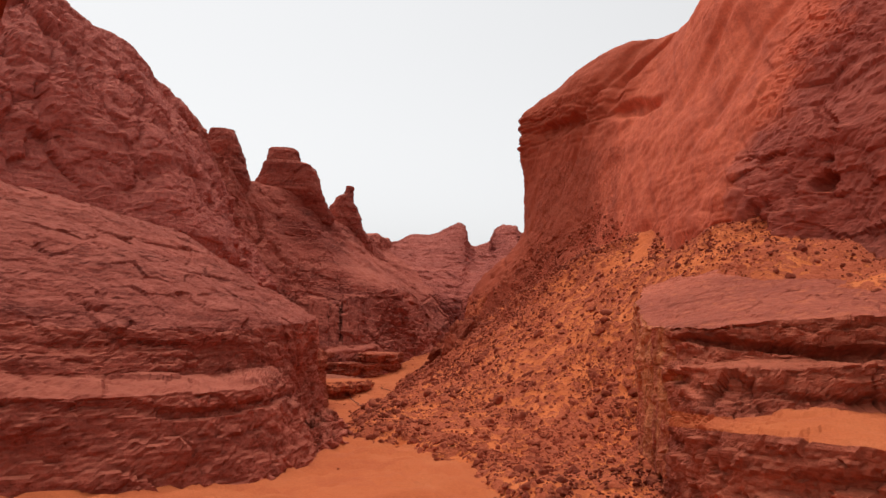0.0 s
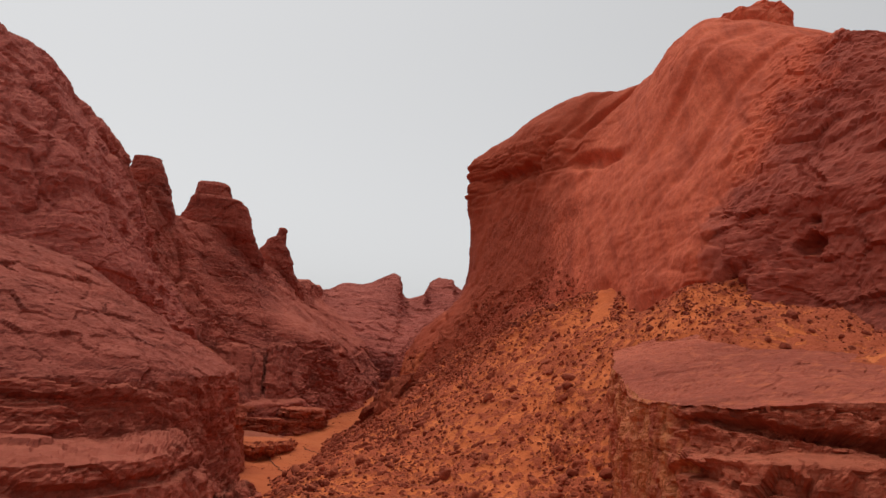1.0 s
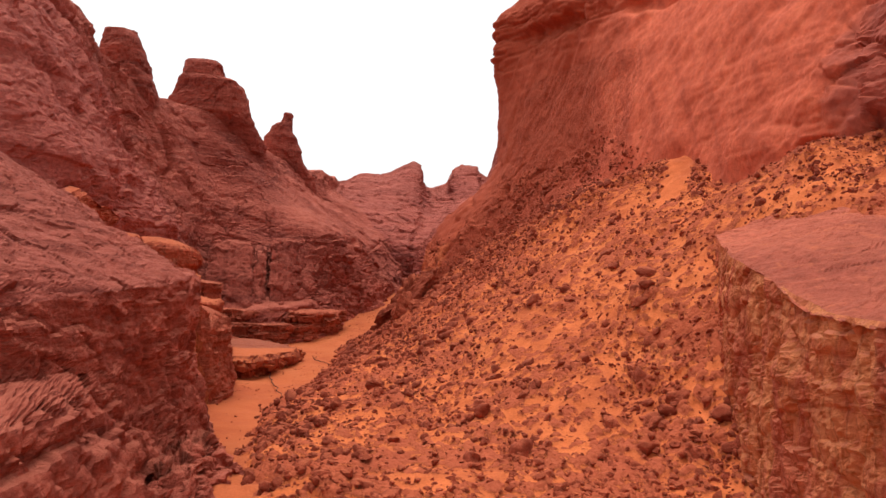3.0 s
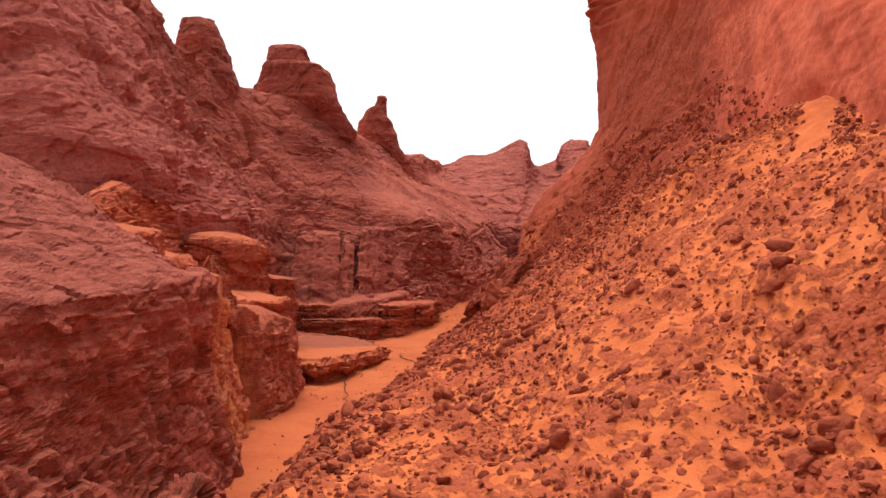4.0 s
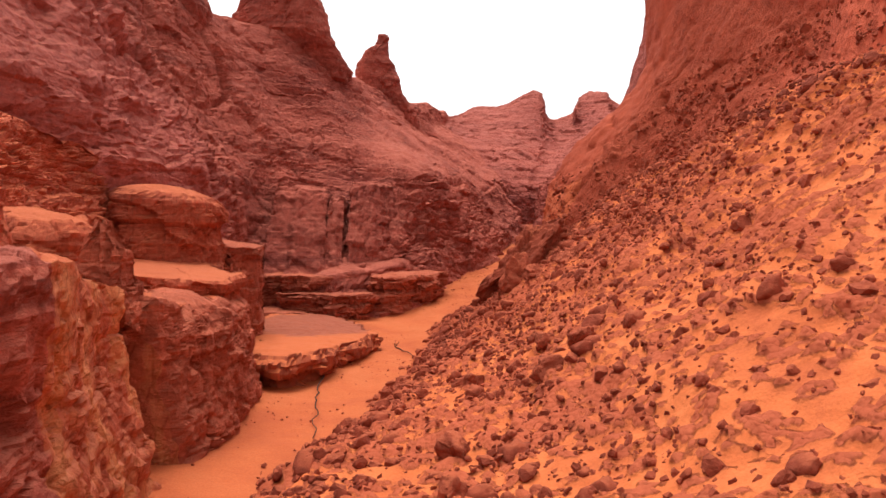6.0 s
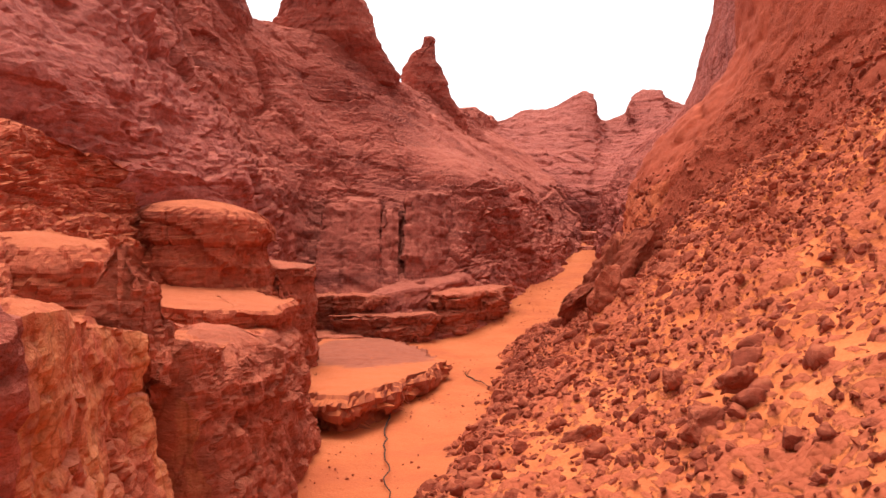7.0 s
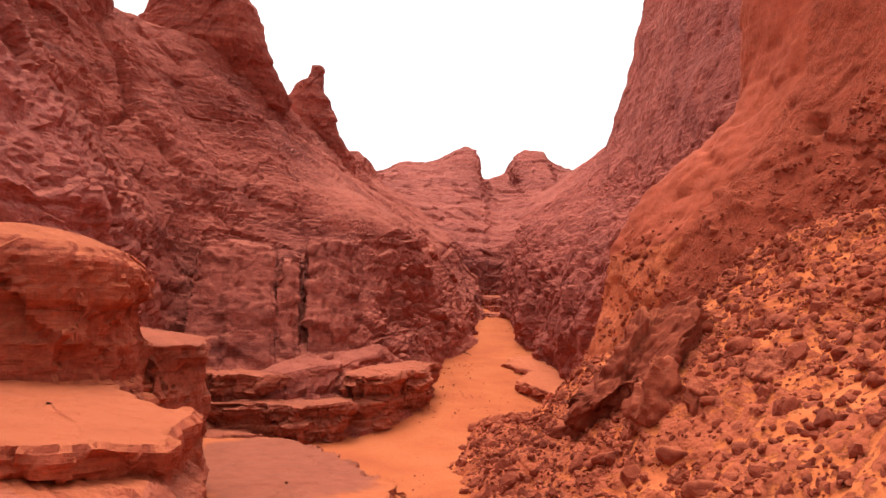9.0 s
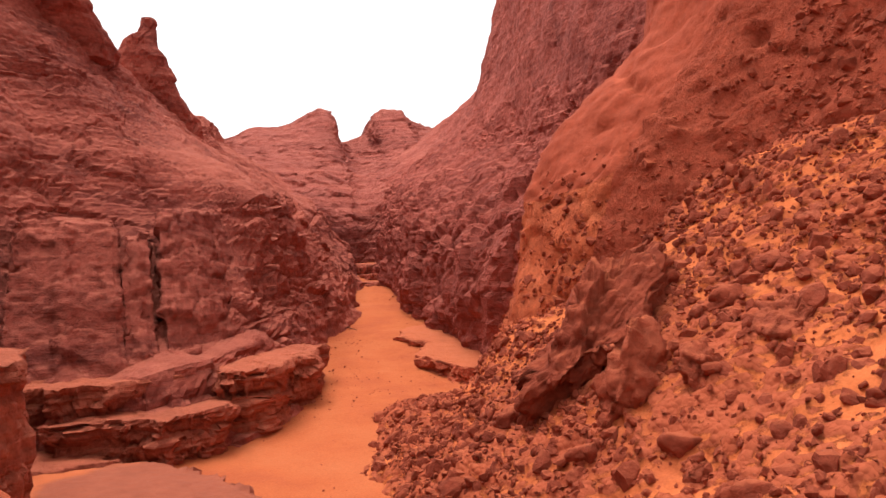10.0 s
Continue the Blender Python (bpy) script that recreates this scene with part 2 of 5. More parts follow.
def vnoise(p, seed=0):
    """Smooth value noise, -1 to 1, at points p (n, 3)."""
    q = np.floor(p)
    f = p - q
    f = f * f * f * (f * (f * 6 - 15) + 10)
    i, j, k = q.astype(np.int64).T
    out = 0.0
    for a in (0, 1):
        for b in (0, 1):
            for c in (0, 1):
                w = (f[:, 0] if a else 1 - f[:, 0]) * (f[:, 1] if b else 1 - f[:, 1]) * (f[:, 2] if c else 1 - f[:, 2])
                out = out + w * hashed(i + a, j + b, k + c, seed)
    return out * 2 - 1


def fbm(p, octaves=4, seed=0, gain=0.5):
    out, amp = 0.0, 1.0
    for o in range(octaves):
        out = out + amp * vnoise(p * 2.03 ** o + 13.7 * o, seed + o)
        amp *= gain
    return out


def cells(p, seed=0):
    """Worley cells: distance to the cell border, a random value and a random tilted plane for each cell."""
    q = np.floor(p).astype(np.int64)
    d1 = np.full(len(p), 9.0)
    d2, val, off = d1.copy(), np.zeros(len(p)), np.zeros((len(p), 3))
    for a in (-1, 0, 1):
        for b in (-1, 0, 1):
            for c in (-1, 0, 1):
                i, j, k = q[:, 0] + a, q[:, 1] + b, q[:, 2] + c
                s = np.stack([i + hashed(i, j, k, seed), j + hashed(i, j, k, seed + 1), k + hashed(i, j, k, seed + 2)], 1)
                d = np.sqrt(((p - s) ** 2).sum(1))
                near = d < d1
                d2 = np.where(near, d1, np.minimum(d2, d))
                val = np.where(near, hashed(i, j, k, seed + 3), val)
                off = np.where(near[:, None], p - s, off)
                d1 = np.where(near, d, d1)
    tilt = np.stack([(val * m) % 1.0 - 0.5 for m in (17.3, 61.7, 113.9)], 1)
    return d2 - d1, val, (off * tilt).sum(1)


def smooth(x, lo, hi):
    t = np.clip((x - lo) / (hi - lo), 0, 1)
    return t * t * (3 - 2 * t)


def strata(p, thick, seed):
    """Broken beds: each bed stands out or back by its own amount, changing along the wall."""
    w = p[:, 2] + 0.5 * fbm(p * (0.16, 0.16, 0.1), 3, seed) * thick + 0.12 * thick * vnoise(p * 1.3, seed + 5)
    k = np.floor(w / thick)
    f = w / thick - k
    bed = vnoise(np.stack([p[:, 0] * 0.45 / thick ** 0.5, p[:, 1] * 0.45 / thick ** 0.5, k * 7.31], 1), seed + 9)
    lip = 1 - np.abs(2 * f - 1) ** 5
    return bed * 0.75 + 0.55 * lip - 0.3 + 0.25 * (f - 0.5)


def courses(p, high, long, seed, lip=0.45):
    """Coursed sandstone: beds about high thick, split by upright joints about long apart; each block stands in or out."""
    w = p[:, 2] / high + 0.9 * fbm(p * (0.3 / long, 0.3 / long, 0.2 / high), 3, seed) + 0.25 * vnoise(p * 1.4 / high, seed + 3)
    k = np.floor(w)
    f = w - k
    side = p[:, :2] / long + 0.22 * np.stack([vnoise(p * 1.9 / long, seed + 4), vnoise(p * 1.9 / long, seed + 5)], 1)
    edge, v, plane = cells(np.concatenate([side, (k * 5 + 0.5)[:, None]], 1), seed + 6)
    bed = 1 - smooth(np.minimum(f, 1 - f), 0.0, 0.14)
    gap = (1 - smooth(edge, 0.0, 0.10)) * smooth(vnoise(p * 0.45 / long, seed + 7), -0.3, 0.4)
    return 1.1 * (v - 0.5) + 0.9 * plane + lip * (0.3 + 1.2 * v) * (f - 0.5) - 0.3 * bed * smooth(vnoise(p * (0.5 / long, 0.5 / long, 0.9 / high), seed + 8), -0.4, 0.3) - 0.45 * gap


# ---- meshes ----
def mesh_of(name, verts, faces, material, flat=False):
    me = bpy.data.meshes.new(name)
    verts, faces = np.asarray(verts, float), np.asarray(faces, int)
    me.vertices.add(len(verts))
    me.vertices.foreach_set("co", verts.ravel())
    k = faces.shape[1]
    me.loops.add(faces.size)
    me.loops.foreach_set("vertex_index", faces.ravel())
    me.polygons.add(len(faces))
    me.polygons.foreach_set("loop_start", np.arange(0, faces.size, k))
    me.polygons.foreach_set("loop_total", np.full(len(faces), k))
    me.update(calc_edges=True)
    me.validate()
    me.polygons.foreach_set("use_smooth", np.full(len(me.polygons), not flat))
    me.materials.append(material)
    return me


def spline(pts, at):
    """Catmull-Rom through pts (n, d) at parameters 0..n-1, tamed so that corners stay firm."""
    pts = np.asarray(pts, float)
    n = len(pts)
    i = np.clip(np.floor(at).astype(int), 0, n - 2)
    f = (at - i)[:, None]
    p0, p1, p2, p3 = pts[np.maximum(i - 1, 0)], pts[i], pts[i + 1], pts[np.minimum(i + 2, n - 1)]

    def held(a, b, c):
        m = ((c - a) * 0.36).reshape(len(a), -1, 3)
        short = np.minimum(np.linalg.norm((b - a).reshape(m.shape), axis=2), np.linalg.norm((c - b).reshape(m.shape), axis=2))
        k = np.minimum(1, 0.8 * short / np.maximum(np.linalg.norm(m, axis=2), 1e-9))
        return (m * k[..., None]).reshape(a.shape)

    m1, m2 = held(p0, p1, p2), held(p1, p2, p3)
    return ((2 * f ** 3 - 3 * f ** 2 + 1) * p1 + (f ** 3 - 2 * f ** 2 + f) * m1
            + (-2 * f ** 3 + 3 * f ** 2) * p2 + (f ** 3 - f ** 2) * m2)


def steps(lengths, res):
    """Parameters along a chain of segments, about one for each res metres."""
    out = [np.array([0.0])]
    for i, (d, r) in enumerate(zip(lengths, res)):
        k = max(2, int(math.ceil(d / r)))
        out.append(i + np.arange(1, k + 1) / k)
    return np.concatenate(out)


def loft(levels, res, coarse=None, firm=0.0):
    """A grid of points through station lines, lowest line first. coarse: {segment between lines: its own res}."""
    L = np.array(levels, float)
    along = np.linalg.norm(np.diff(L, axis=1), axis=2)
    use = [k for k in range(len(L)) if not coarse or (k not in coarse and k - 1 not in coarse)] or [0]
    s = steps(along[use].max(0), [res] * along.shape[1])
    lines = np.stack([spline(row, s) for row in L])
    up = np.linalg.norm(np.diff(L, axis=0), axis=2)
    u = steps(np.minimum(up.max(1), np.median(up, axis=1) * 1.6), [(coarse or {}).get(k, res) for k in range(len(L) - 1)])
    i = np.clip(np.floor(u).astype(int), 0, len(L) - 2)
    flat = lines.reshape(len(L), -1)
    hard = flat[i] + (flat[i + 1] - flat[i]) * (u - i)[:, None]
    grid = (spline(flat, u) * (1 - firm) + hard * firm).reshape(len(u), len(s), 3)
    return grid, u, s


def normals_of(grid):
    a, b = np.gradient(grid, axis=1), np.gradient(grid, axis=0)
    n = np.cross(a, b)
    return n / np.maximum(np.linalg.norm(n, axis=2, keepdims=True), 1e-9)


def quads(r, c):
    k = np.arange(r * c).reshape(r, c)
    return np.stack([k[:-1, :-1], k[:-1, 1:], k[1:, 1:], k[1:, :-1]], -1).reshape(-1, 4)


def weather(p, n, lump=0.4, bed=0.22, thick=0.8, block=0.16, size=0.9, fine=0.05, seed=1, rills=0.0, crumb=0.1, thin=0.45, calm=0.0, level=0.0, way=(1.3, 1.3, 2.4), flute=0.0, pitch=1.0, brick=0.0, course=(0.6, 1.5), lip=0.45):
    """Push the points of a rock face in and out: lumps, beds, fractured blocks, rills and grain."""
    flatn = n * (1, 1, 0.25)
    still = 1 - (0 if callable(calm) else calm) * smooth(fbm(p * (0.11, 0.11, 0.16), 3, seed + 7), -0.15, 0.3)
    if callable(calm):
        still = 1 - calm(p)
    steep = np.sqrt(np.clip(1 - n[:, 2] ** 2, 0, 1))[:, None]
    face = 1 - level * smooth(n[:, 2], 0.72, 0.93)
    d = lump * fbm(p * 0.28, 3, seed)
    out = p + n * d[:, None]
    if bed:
        s = strata(out, thick, seed + 20) + thin * strata(out, thick * 0.31, seed + 40)
        gate = smooth(fbm(p * 0.13, 2, seed + 33), -0.55, 0.35)
        out = out + flatn * steep * ((bed(p) if callable(bed) else bed) * s * (0.35 + 0.65 * gate) * still)[:, None]
    if block:
        w = p + 0.22 * size * np.stack([fbm(p * 0.8 / size, 2, seed + k) for k in (50, 52, 54)], 1)
        edge, v, plane = cells(w / size * (1, 1, 1.5), seed + 60)
        edge2, v2, plane2 = cells(w / size * (2.7, 2.7, 4.4) + 5.3, seed + 64)
        groove = smooth(edge, 0.0, 0.12)
        deep = smooth(vnoise(p * 0.55, seed + 66), -0.1, 0.5)
        block = (block(p) if callable(block) else block) * face
        out = out + n * still[:, None] * (block * (v - 0.5) + block * 2.2 * plane + 0.4 * block * (v2 - 0.5) + 0.9 * block * plane2 + block * 0.6 * deep * (groove - 1))[:, None]
    if brick:
        tread = 0.35 + lip * smooth(n[:, 2], 0.25, 0.6)
        amp = (brick(p) if callable(brick) else brick) * steep[:, 0] * (1 - smooth(n[:, 2], 0.72, 0.92)) * (0.4 + 0.6 * smooth(fbm(p * 0.17, 2, seed + 101), -0.5, 0.2))
        out = out + n * (1, 1, 0.4) * (amp * (courses(p, *course, seed + 110, tread) + 0.36 * courses(p, course[0] * 0.36, course[1] * 0.4, seed + 130, tread)))[:, None]
    if flute:
        w = p + 0.3 * np.stack([fbm(p * 0.9, 2, seed + k) for k in (31, 33, 35)], 1)
        edge, v, plane = cells(w / pitch * (1, 1, 0.16), seed + 30)
        e2, v2, pl2 = cells(w / pitch * (2.3, 2.3, 0.7), seed + 32)
        d = 0.9 * (v - 0.5) + 1.2 * plane - 0.7 * (1 - smooth(edge, 0, 0.16)) + 0.35 * (v2 - 0.5) - 0.25 * (1 - smooth(e2, 0, 0.14))
        out = out + n * ((flute(p) if callable(flute) else flute) * face * d)[:, None]
    if rills:
        q = np.stack([p[:, 0], p[:, 1] + 0.62 * p[:, 2], 0.13 * p[:, 2]], 1)
        r = np.abs(vnoise(q * (1.9, 1.9, 1) + 0.35 * vnoise(p * 0.5, seed + 3)[:, None], seed + 71))
        r2 = np.abs(vnoise(q * (4.3, 4.3, 2) + 0.3 * vnoise(p * 1.7, seed + 5)[:, None], seed + 72))
        out = out + flatn * (rills * (smooth(r, 0, 0.5) - 0.6) + rills * 0.35 * (smooth(r2, 0, 0.5) - 0.6))[:, None]
    slant = p + np.stack([0 * p[:, 0], (0.55 if way[2] < 1 else 0.0) * p[:, 2], 0 * p[:, 0]], 1)
    billow = sum(0.55 ** o * np.abs(vnoise(slant * way * 2.1 ** o + 3.1 * o, seed + 90 + o)) for o in range(4))
    out = out + n * (fine * fbm(p * 2.1, 4, seed + 80, 0.55) + (crumb(p) if callable(crumb) else crumb) * face * still * (billow - 0.8))[:, None]
    return out


def part(name, me, parent, label=""):
    ob = new(name, me)
    ob.parent = parent
    return tagged(ob, label)


def sub_mesh(name, p, rows, cols, material, back, flat=False):
    g = p[rows][:, cols]
    f = quads(*g.shape[:2])
    return mesh_of(name, g.reshape(-1, 3), f[:, ::-1] if back else f, material, flat)


def rock_sheet(name, levels, res, material, coarse=None, sides=1.0, firm=0.0, carve=None, pieces=None, flat=False, **how):
    """A rock face through station lines. pieces: (name, label, first and last line, first and last station, material)."""
    grid, u, s = loft(levels, res, coarse, firm)
    n = normals_of(grid) * sides
    p = weather(grid.reshape(-1, 3), n.reshape(-1, 3), **how)
    if carve:
        p = p - n.reshape(-1, 3) * carve(p)[:, None]
    p = p.reshape(grid.shape)
    if not pieces:
        return new(name, sub_mesh(name, p, np.arange(len(u)), np.arange(len(s)), material, sides < 0, flat)), p
    ob = new(name)
    for title, label, u0, u1, s0, s1, mat in pieces:
        r0, r1, c0, c1 = (int(np.abs(line - k).argmin()) for line, k in ((u, u0), (u, u1), (s, s0), (s, s1)))
        rows, cols = np.arange(r0, r1 + 1), np.arange(c0, c1 + 1)
        part(title, sub_mesh(title, p, rows, cols, mat, sides < 0, flat or title == "rough_face"), ob, label)
    return ob, p


# ---- floor of the gully ----
FLOOR_Y = (-300, -20, 8, 25, 33, 39, 45, 52, 56, 60, 66, 80, 110)
FLOOR_Z = (1.2, 1.6, 2.15, 2.3, 2.65, 3.2, 4.05, 4.95, 5.6, 6.2, 7.2, 9.0, 9.5)


def floor_z(x, y):
    return np.interp(y, FLOOR_Y, FLOOR_Z)


def make_ground():
    near_x, near_y = np.arange(-8, 7.01, 0.19), np.arange(-20, 68.01, 0.19)
    far = np.array([12, 18, 30, 60, 150, 400, 1200, 3500.0])
    xs = np.concatenate([-far[::-1], near_x, far])
    ys = np.concatenate([-24 - far[::-1], near_y, 68 + far])
    X, Y = np.meshgrid(xs, ys)
    p = np.stack([X.ravel(), Y.ravel(), np.zeros(X.size)], 1)
    z = floor_z(p[:, 0], p[:, 1])
    dunes = 0.10 * fbm(p * (0.35, 0.22, 1), 3, 5) + 0.025 * fbm(p * (1.7, 1.2, 1), 3, 8) + 0.006 * fbm(p * 6, 2, 9)
    fold = fbm(p * (0.45, 0.3, 1), 3, 41) * 3.2
    dunes = dunes + 0.22 * (np.floor(fold) + smooth(fold - np.floor(fold), 0.0, 0.22) - fold) * (1 - smooth(p[:, 1], 10, 15))
    inside = smooth(-np.abs(p[:, 0]), -12, -8)
    p[:, 2] = z + dunes * inside
    ob = new("ground", mesh_of("ground", p, quads(len(ys), len(xs)), M_SAND))
    tagged(ob, "rippled orange sand on the gully floor", "sand ground", kind="structure")


make_ground()

def undercut(bands, near, slot=None):
    """Soft layers worn back between hard ones: (height, half thickness, depth) where near(p) is 1."""
    def carve(p):
        z = p[:, 2] + 0.16 * fbm(p * 0.35, 3, 15) + 0.05 * fbm(p * 1.7, 2, 16)
        deep = np.zeros(len(p))
        for k, (h, w, d) in enumerate(bands):
            here = 0.35 + 0.65 * smooth(fbm(p * (0.45, 0.45, 0.2) + 9.1 * k, 2, 17), -0.35, 0.25)
            deep = np.maximum(deep, d * here * (1 - smooth(np.abs(z - h) / w, 0.55, 1.0)))
        deep = deep * near(p)
        if slot:
            y0, w, top, d = slot
            off = np.abs(p[:, 1] - y0 - 0.15 * fbm(p * 0.9, 2, 18))
            deep = deep + d * (1 - smooth(off, 0.35 * w, w)) * (1 - smooth(p[:, 2], top - 0.5, top)) * (p[:, 0] < 0)
        return deep
    return carve


# ---- east side: cliff, far wall, scree slope, layered outcrop ----
CE_FOOT = [(14, -16, 3), (13, -5, 4), (12, 4, 5), (11, 9, 6), (10, 12, 6), (9.5, 15, 6.5), (8.8, 18.5, 7), (7.8, 22, 6.5), (6.3, 26, 5.5), (4.6, 30, 4.5), (2.3, 33, 3), (2.5, 35.6, 3), (6, 38, 3)]
CE_LOW = [(15, -14, 9), (14.5, -4, 9), (13.5, 5, 9), (12.6, 9, 9.2), (10.3, 12, 9.8), (9.9, 15, 10), (9.4, 18.3, 9.9), (8.6, 22, 9.8), (7.6, 26, 9.4), (6.4, 30, 9), (3.9, 33.3, 8.0), (3.3, 35.4, 7.8), (6.6, 38, 8)]
CE_MID = [(16, -14, 12), (15.5, -4, 12), (14.5, 5, 12.6), (12, 10.5, 12.3), (10.9, 13, 12.3), (10.6, 15.3, 12.6), (10, 18.5, 12.5), (9.2, 22, 12.3), (8.5, 26, 12), (7.5, 29.5, 12), (6.5, 32.8, 11.8), (6.3, 35.2, 12), (8.5, 38.5, 12)]
CE_HIGH = [(17, -14, 13.8), (16.5, -4, 14), (15.3, 6, 15), (13.5, 11, 16), (12.4, 14, 16), (11.8, 16.5, 16), (11, 19, 15.8), (9.8, 22.5, 15.3), (8.8, 26, 15.5), (8, 29.6, 15.7), (7.0, 33, 15.5), (6.45, 35.1, 15.4), (9, 38.5, 16)]
CE_BROW = [(20, -14, 14.5), (18.5, -4, 15), (16.6, 7, 16.6), (15, 12, 18.8), (13.8, 15, 19.2), (12.6, 18, 20.6), (11.8, 20.6, 20), (11.2, 24, 19.3), (9.7, 26, 18.5), (8.2, 29, 18.9), (7.1, 32.3, 19.0), (6.2, 34.7, 18.9), (9.3, 38.5, 19.5)]
CE_RIM = [(24, -12, 15), (21, -3, 15.5), (19, 8, 17.5), (16.2, 14.5, 19.7), (15.7, 18.6, 22.6), (14.2, 20.2, 23.2), (13.1, 21, 22.5), (13.2, 25, 21.9), (11.4, 28, 22.2), (9.2, 31, 21.7), (7.9, 33.2, 20.8), (6.7, 35.3, 19.9), (10.5, 38.5, 20.5)]
CE_BACK = [(60, -20, 13), (60, -4, 14), (60, 8, 15), (60, 14, 16), (60, 18, 18), (60, 21, 18), (60, 24, 19), (60, 27, 21), (60, 30, 21), (60, 33, 20.5), (60, 36, 20), (60, 38, 20), (60, 41, 20)]


def hollows(p):
    """Weathered holes in the cliff."""
    deep = np.zeros(len(p))
    for x, y, z, r, d in ((12.1, 10.0, 10.9, 0.55, 0.8), (11.5, 11.6, 9.6, 1.0, 0.7), (10.6, 13.0, 9.5, 0.8, 0.6), (7.0, 32.1, 10.9, 0.5, 0.5), (6.6, 31.2, 10.5, 0.35, 0.35)):
        q = (p - (x, y, z)) * (0.8, 1, 1)
        deep = np.maximum(deep, d * (1 - smooth(np.linalg.norm(q, axis=1) + 0.4 * r * fbm(p * 1.9, 3, 8), 0.1 * r, r)))
    x, y, z = p.T
    for y0, top, low, w, d in ((23.9, 23.5, 15.5, 0.6, 0.7), (27.8, 18.6, 13, 0.5, 0.25), (17.2, 22, 11, 0.6, 0.15), (14.6, 19.5, 10, 0.5, 0.2)):
        mid = y0 + 0.42 * (top - z) + 0.5 * vnoise(np.stack([z * 0.5, z * 0 + y0, z * 0], 1), 6)
        deep = np.maximum(deep, d * smooth(z, low, top - 1) * (1 - smooth(np.abs(y - mid), 0.1 * w, w)))
    under = np.interp(y, (20, 27, 34.5), (16.7, 17.6, 18.5)) + 0.25 * fbm(p * 0.5, 3, 12)
    cap = (1 - smooth(np.abs(z - under), 0.1, 0.5)) * smooth(y, 21, 23.5) * (1 - 0.85 * smooth(y, 31, 33.5)) * (0.35 + 0.65 * smooth(fbm(p * (0.3, 0.3, 0.1), 2, 13), -0.4, 0.2))
    return np.maximum(deep, 0.55 * cap)


cliff, cliff_grid = rock_sheet("cliff_east", [CE_FOOT, CE_LOW, CE_MID, CE_HIGH, CE_BROW, CE_RIM, CE_BACK], 0.115, R_CLIFF, {5: 3.0}, -1, 0.2, hollows, [
    ("rough_face", "rough dark red rock with a hollow", 0, 6, 0, 3.9, R_CLIFF), ("cliff_face", "tall orange-red clay face", 0, 6, 3.9, 7.2, R_CLIFF), ("clay_face", "crumbling dark orange clay face", 0, 3, 7.2, 9.8, R_CLAY), ("upper_face", "tall orange-red upper face", 3, 6, 7.2, 9.8, R_CLIFF), ("sandy_nose", "smooth orange rock nose", 0, 1, 9.8, 12, R_NOSE), ("cliff_edge", "tall red cliff corner", 1, 6, 9.8, 12, R_CLIFF)],
    lump=0.22, bed=lambda p: 0.04 + 0.34 * smooth(p[:, 2], 16.3, 17.2) * smooth(p[:, 1], 24, 26) * (1 - smooth(p[:, 2], 19.2, 20)), thick=0.8, block=lambda p: 0.015 + 0.10 * (1 - smooth(p[:, 1], 12.5, 15.5)) + 0.07 * smooth(p[:, 1] + 1.5 * fbm(p * 0.3, 2, 4), 23, 26) * (1 - smooth(p[:, 2], 11, 14)), size=1.4, fine=0.026, seed=3, way=(1.5, 1.5, 0.9), rills=0.032, brick=lambda p: 0.12 * (1 - smooth(p[:, 1] + 1.2 * fbm(p * 0.4, 2, 5), 12.0, 13.5)) + 0.16 * smooth(p[:, 2] + 0.6 * fbm(p * 0.3, 2, 6), 16.6, 17.6) * smooth(p[:, 1], 25.5, 27.5) * (1 - smooth(p[:, 2], 19.4, 20.2)), course=(0.36, 0.6), crumb=lambda p: 0.006 + 0.02 * (1 - smooth(p[:, 2] + 0.9 * fbm(p * 0.4, 2, 9), 8.0, 9.6)) * smooth(p[:, 1], 20, 23) + 0.015 * smooth(p[:, 1] + 1.5 * fbm(p * 0.3, 2, 4), 28.5, 31) * smooth(p[:, 2], 7.8, 9.5) + 0.03 * (1 - smooth(p[:, 1], 12.5, 15.5)))
tagged(cliff, "tall orange-red clay cliff with rain-cut rills", "cliff", kind="structure")

FE_FOOT = [(6, 33, 3), (4.2, 37, 2.8), (3.9, 40, 3), (3.8, 44, 3.6), (3.95, 48.4, 4.0), (4.1, 53, 4.4), (4.7, 58.5, 5.3), (6.2, 68, 6.6), (7.5, 84, 8.5)]
FE_LOW = [(8, 34, 7.2), (4.5, 37.5, 6.9), (4.05, 41, 7.0), (4.1, 45.3, 7.3), (4.3, 50, 8.1), (4.7, 55, 9.2), (5.8, 60, 10.2), (7.8, 70, 12), (9, 84, 14)]
FE_MID = [(10, 35, 11.8), (7.9, 38, 11), (7.9, 42, 11.1), (8.4, 47, 11.4), (8.6, 52, 12.2), (8.9, 56, 13.0), (9.4, 60.5, 14.0), (12, 70, 15), (14, 86, 17.5)]
FE_RIM = [(12, 35.8, 18.5), (10.1, 40, 20.5), (10.2, 46, 21.5), (10.5, 52, 22), (11.5, 57, 21.2), (12.2, 60.5, 19.6), (15, 68, 19), (17, 78, 20), (19, 90, 20.6)]
FE_TOP = [(14, 36, 20), (12, 41, 23), (12.2, 47, 24), (12.4, 53, 24.5), (13.4, 57, 24), (13.9, 61, 23.8), (19, 66, 22), (23, 76, 21.5), (25, 88, 21)]
FE_BACK = [(60, 36, 20), (60, 41, 22), (60, 47, 23), (60, 53, 23), (60, 58, 23), (60, 62, 23), (60, 66, 22), (60, 76, 21.5), (60, 90, 21)]
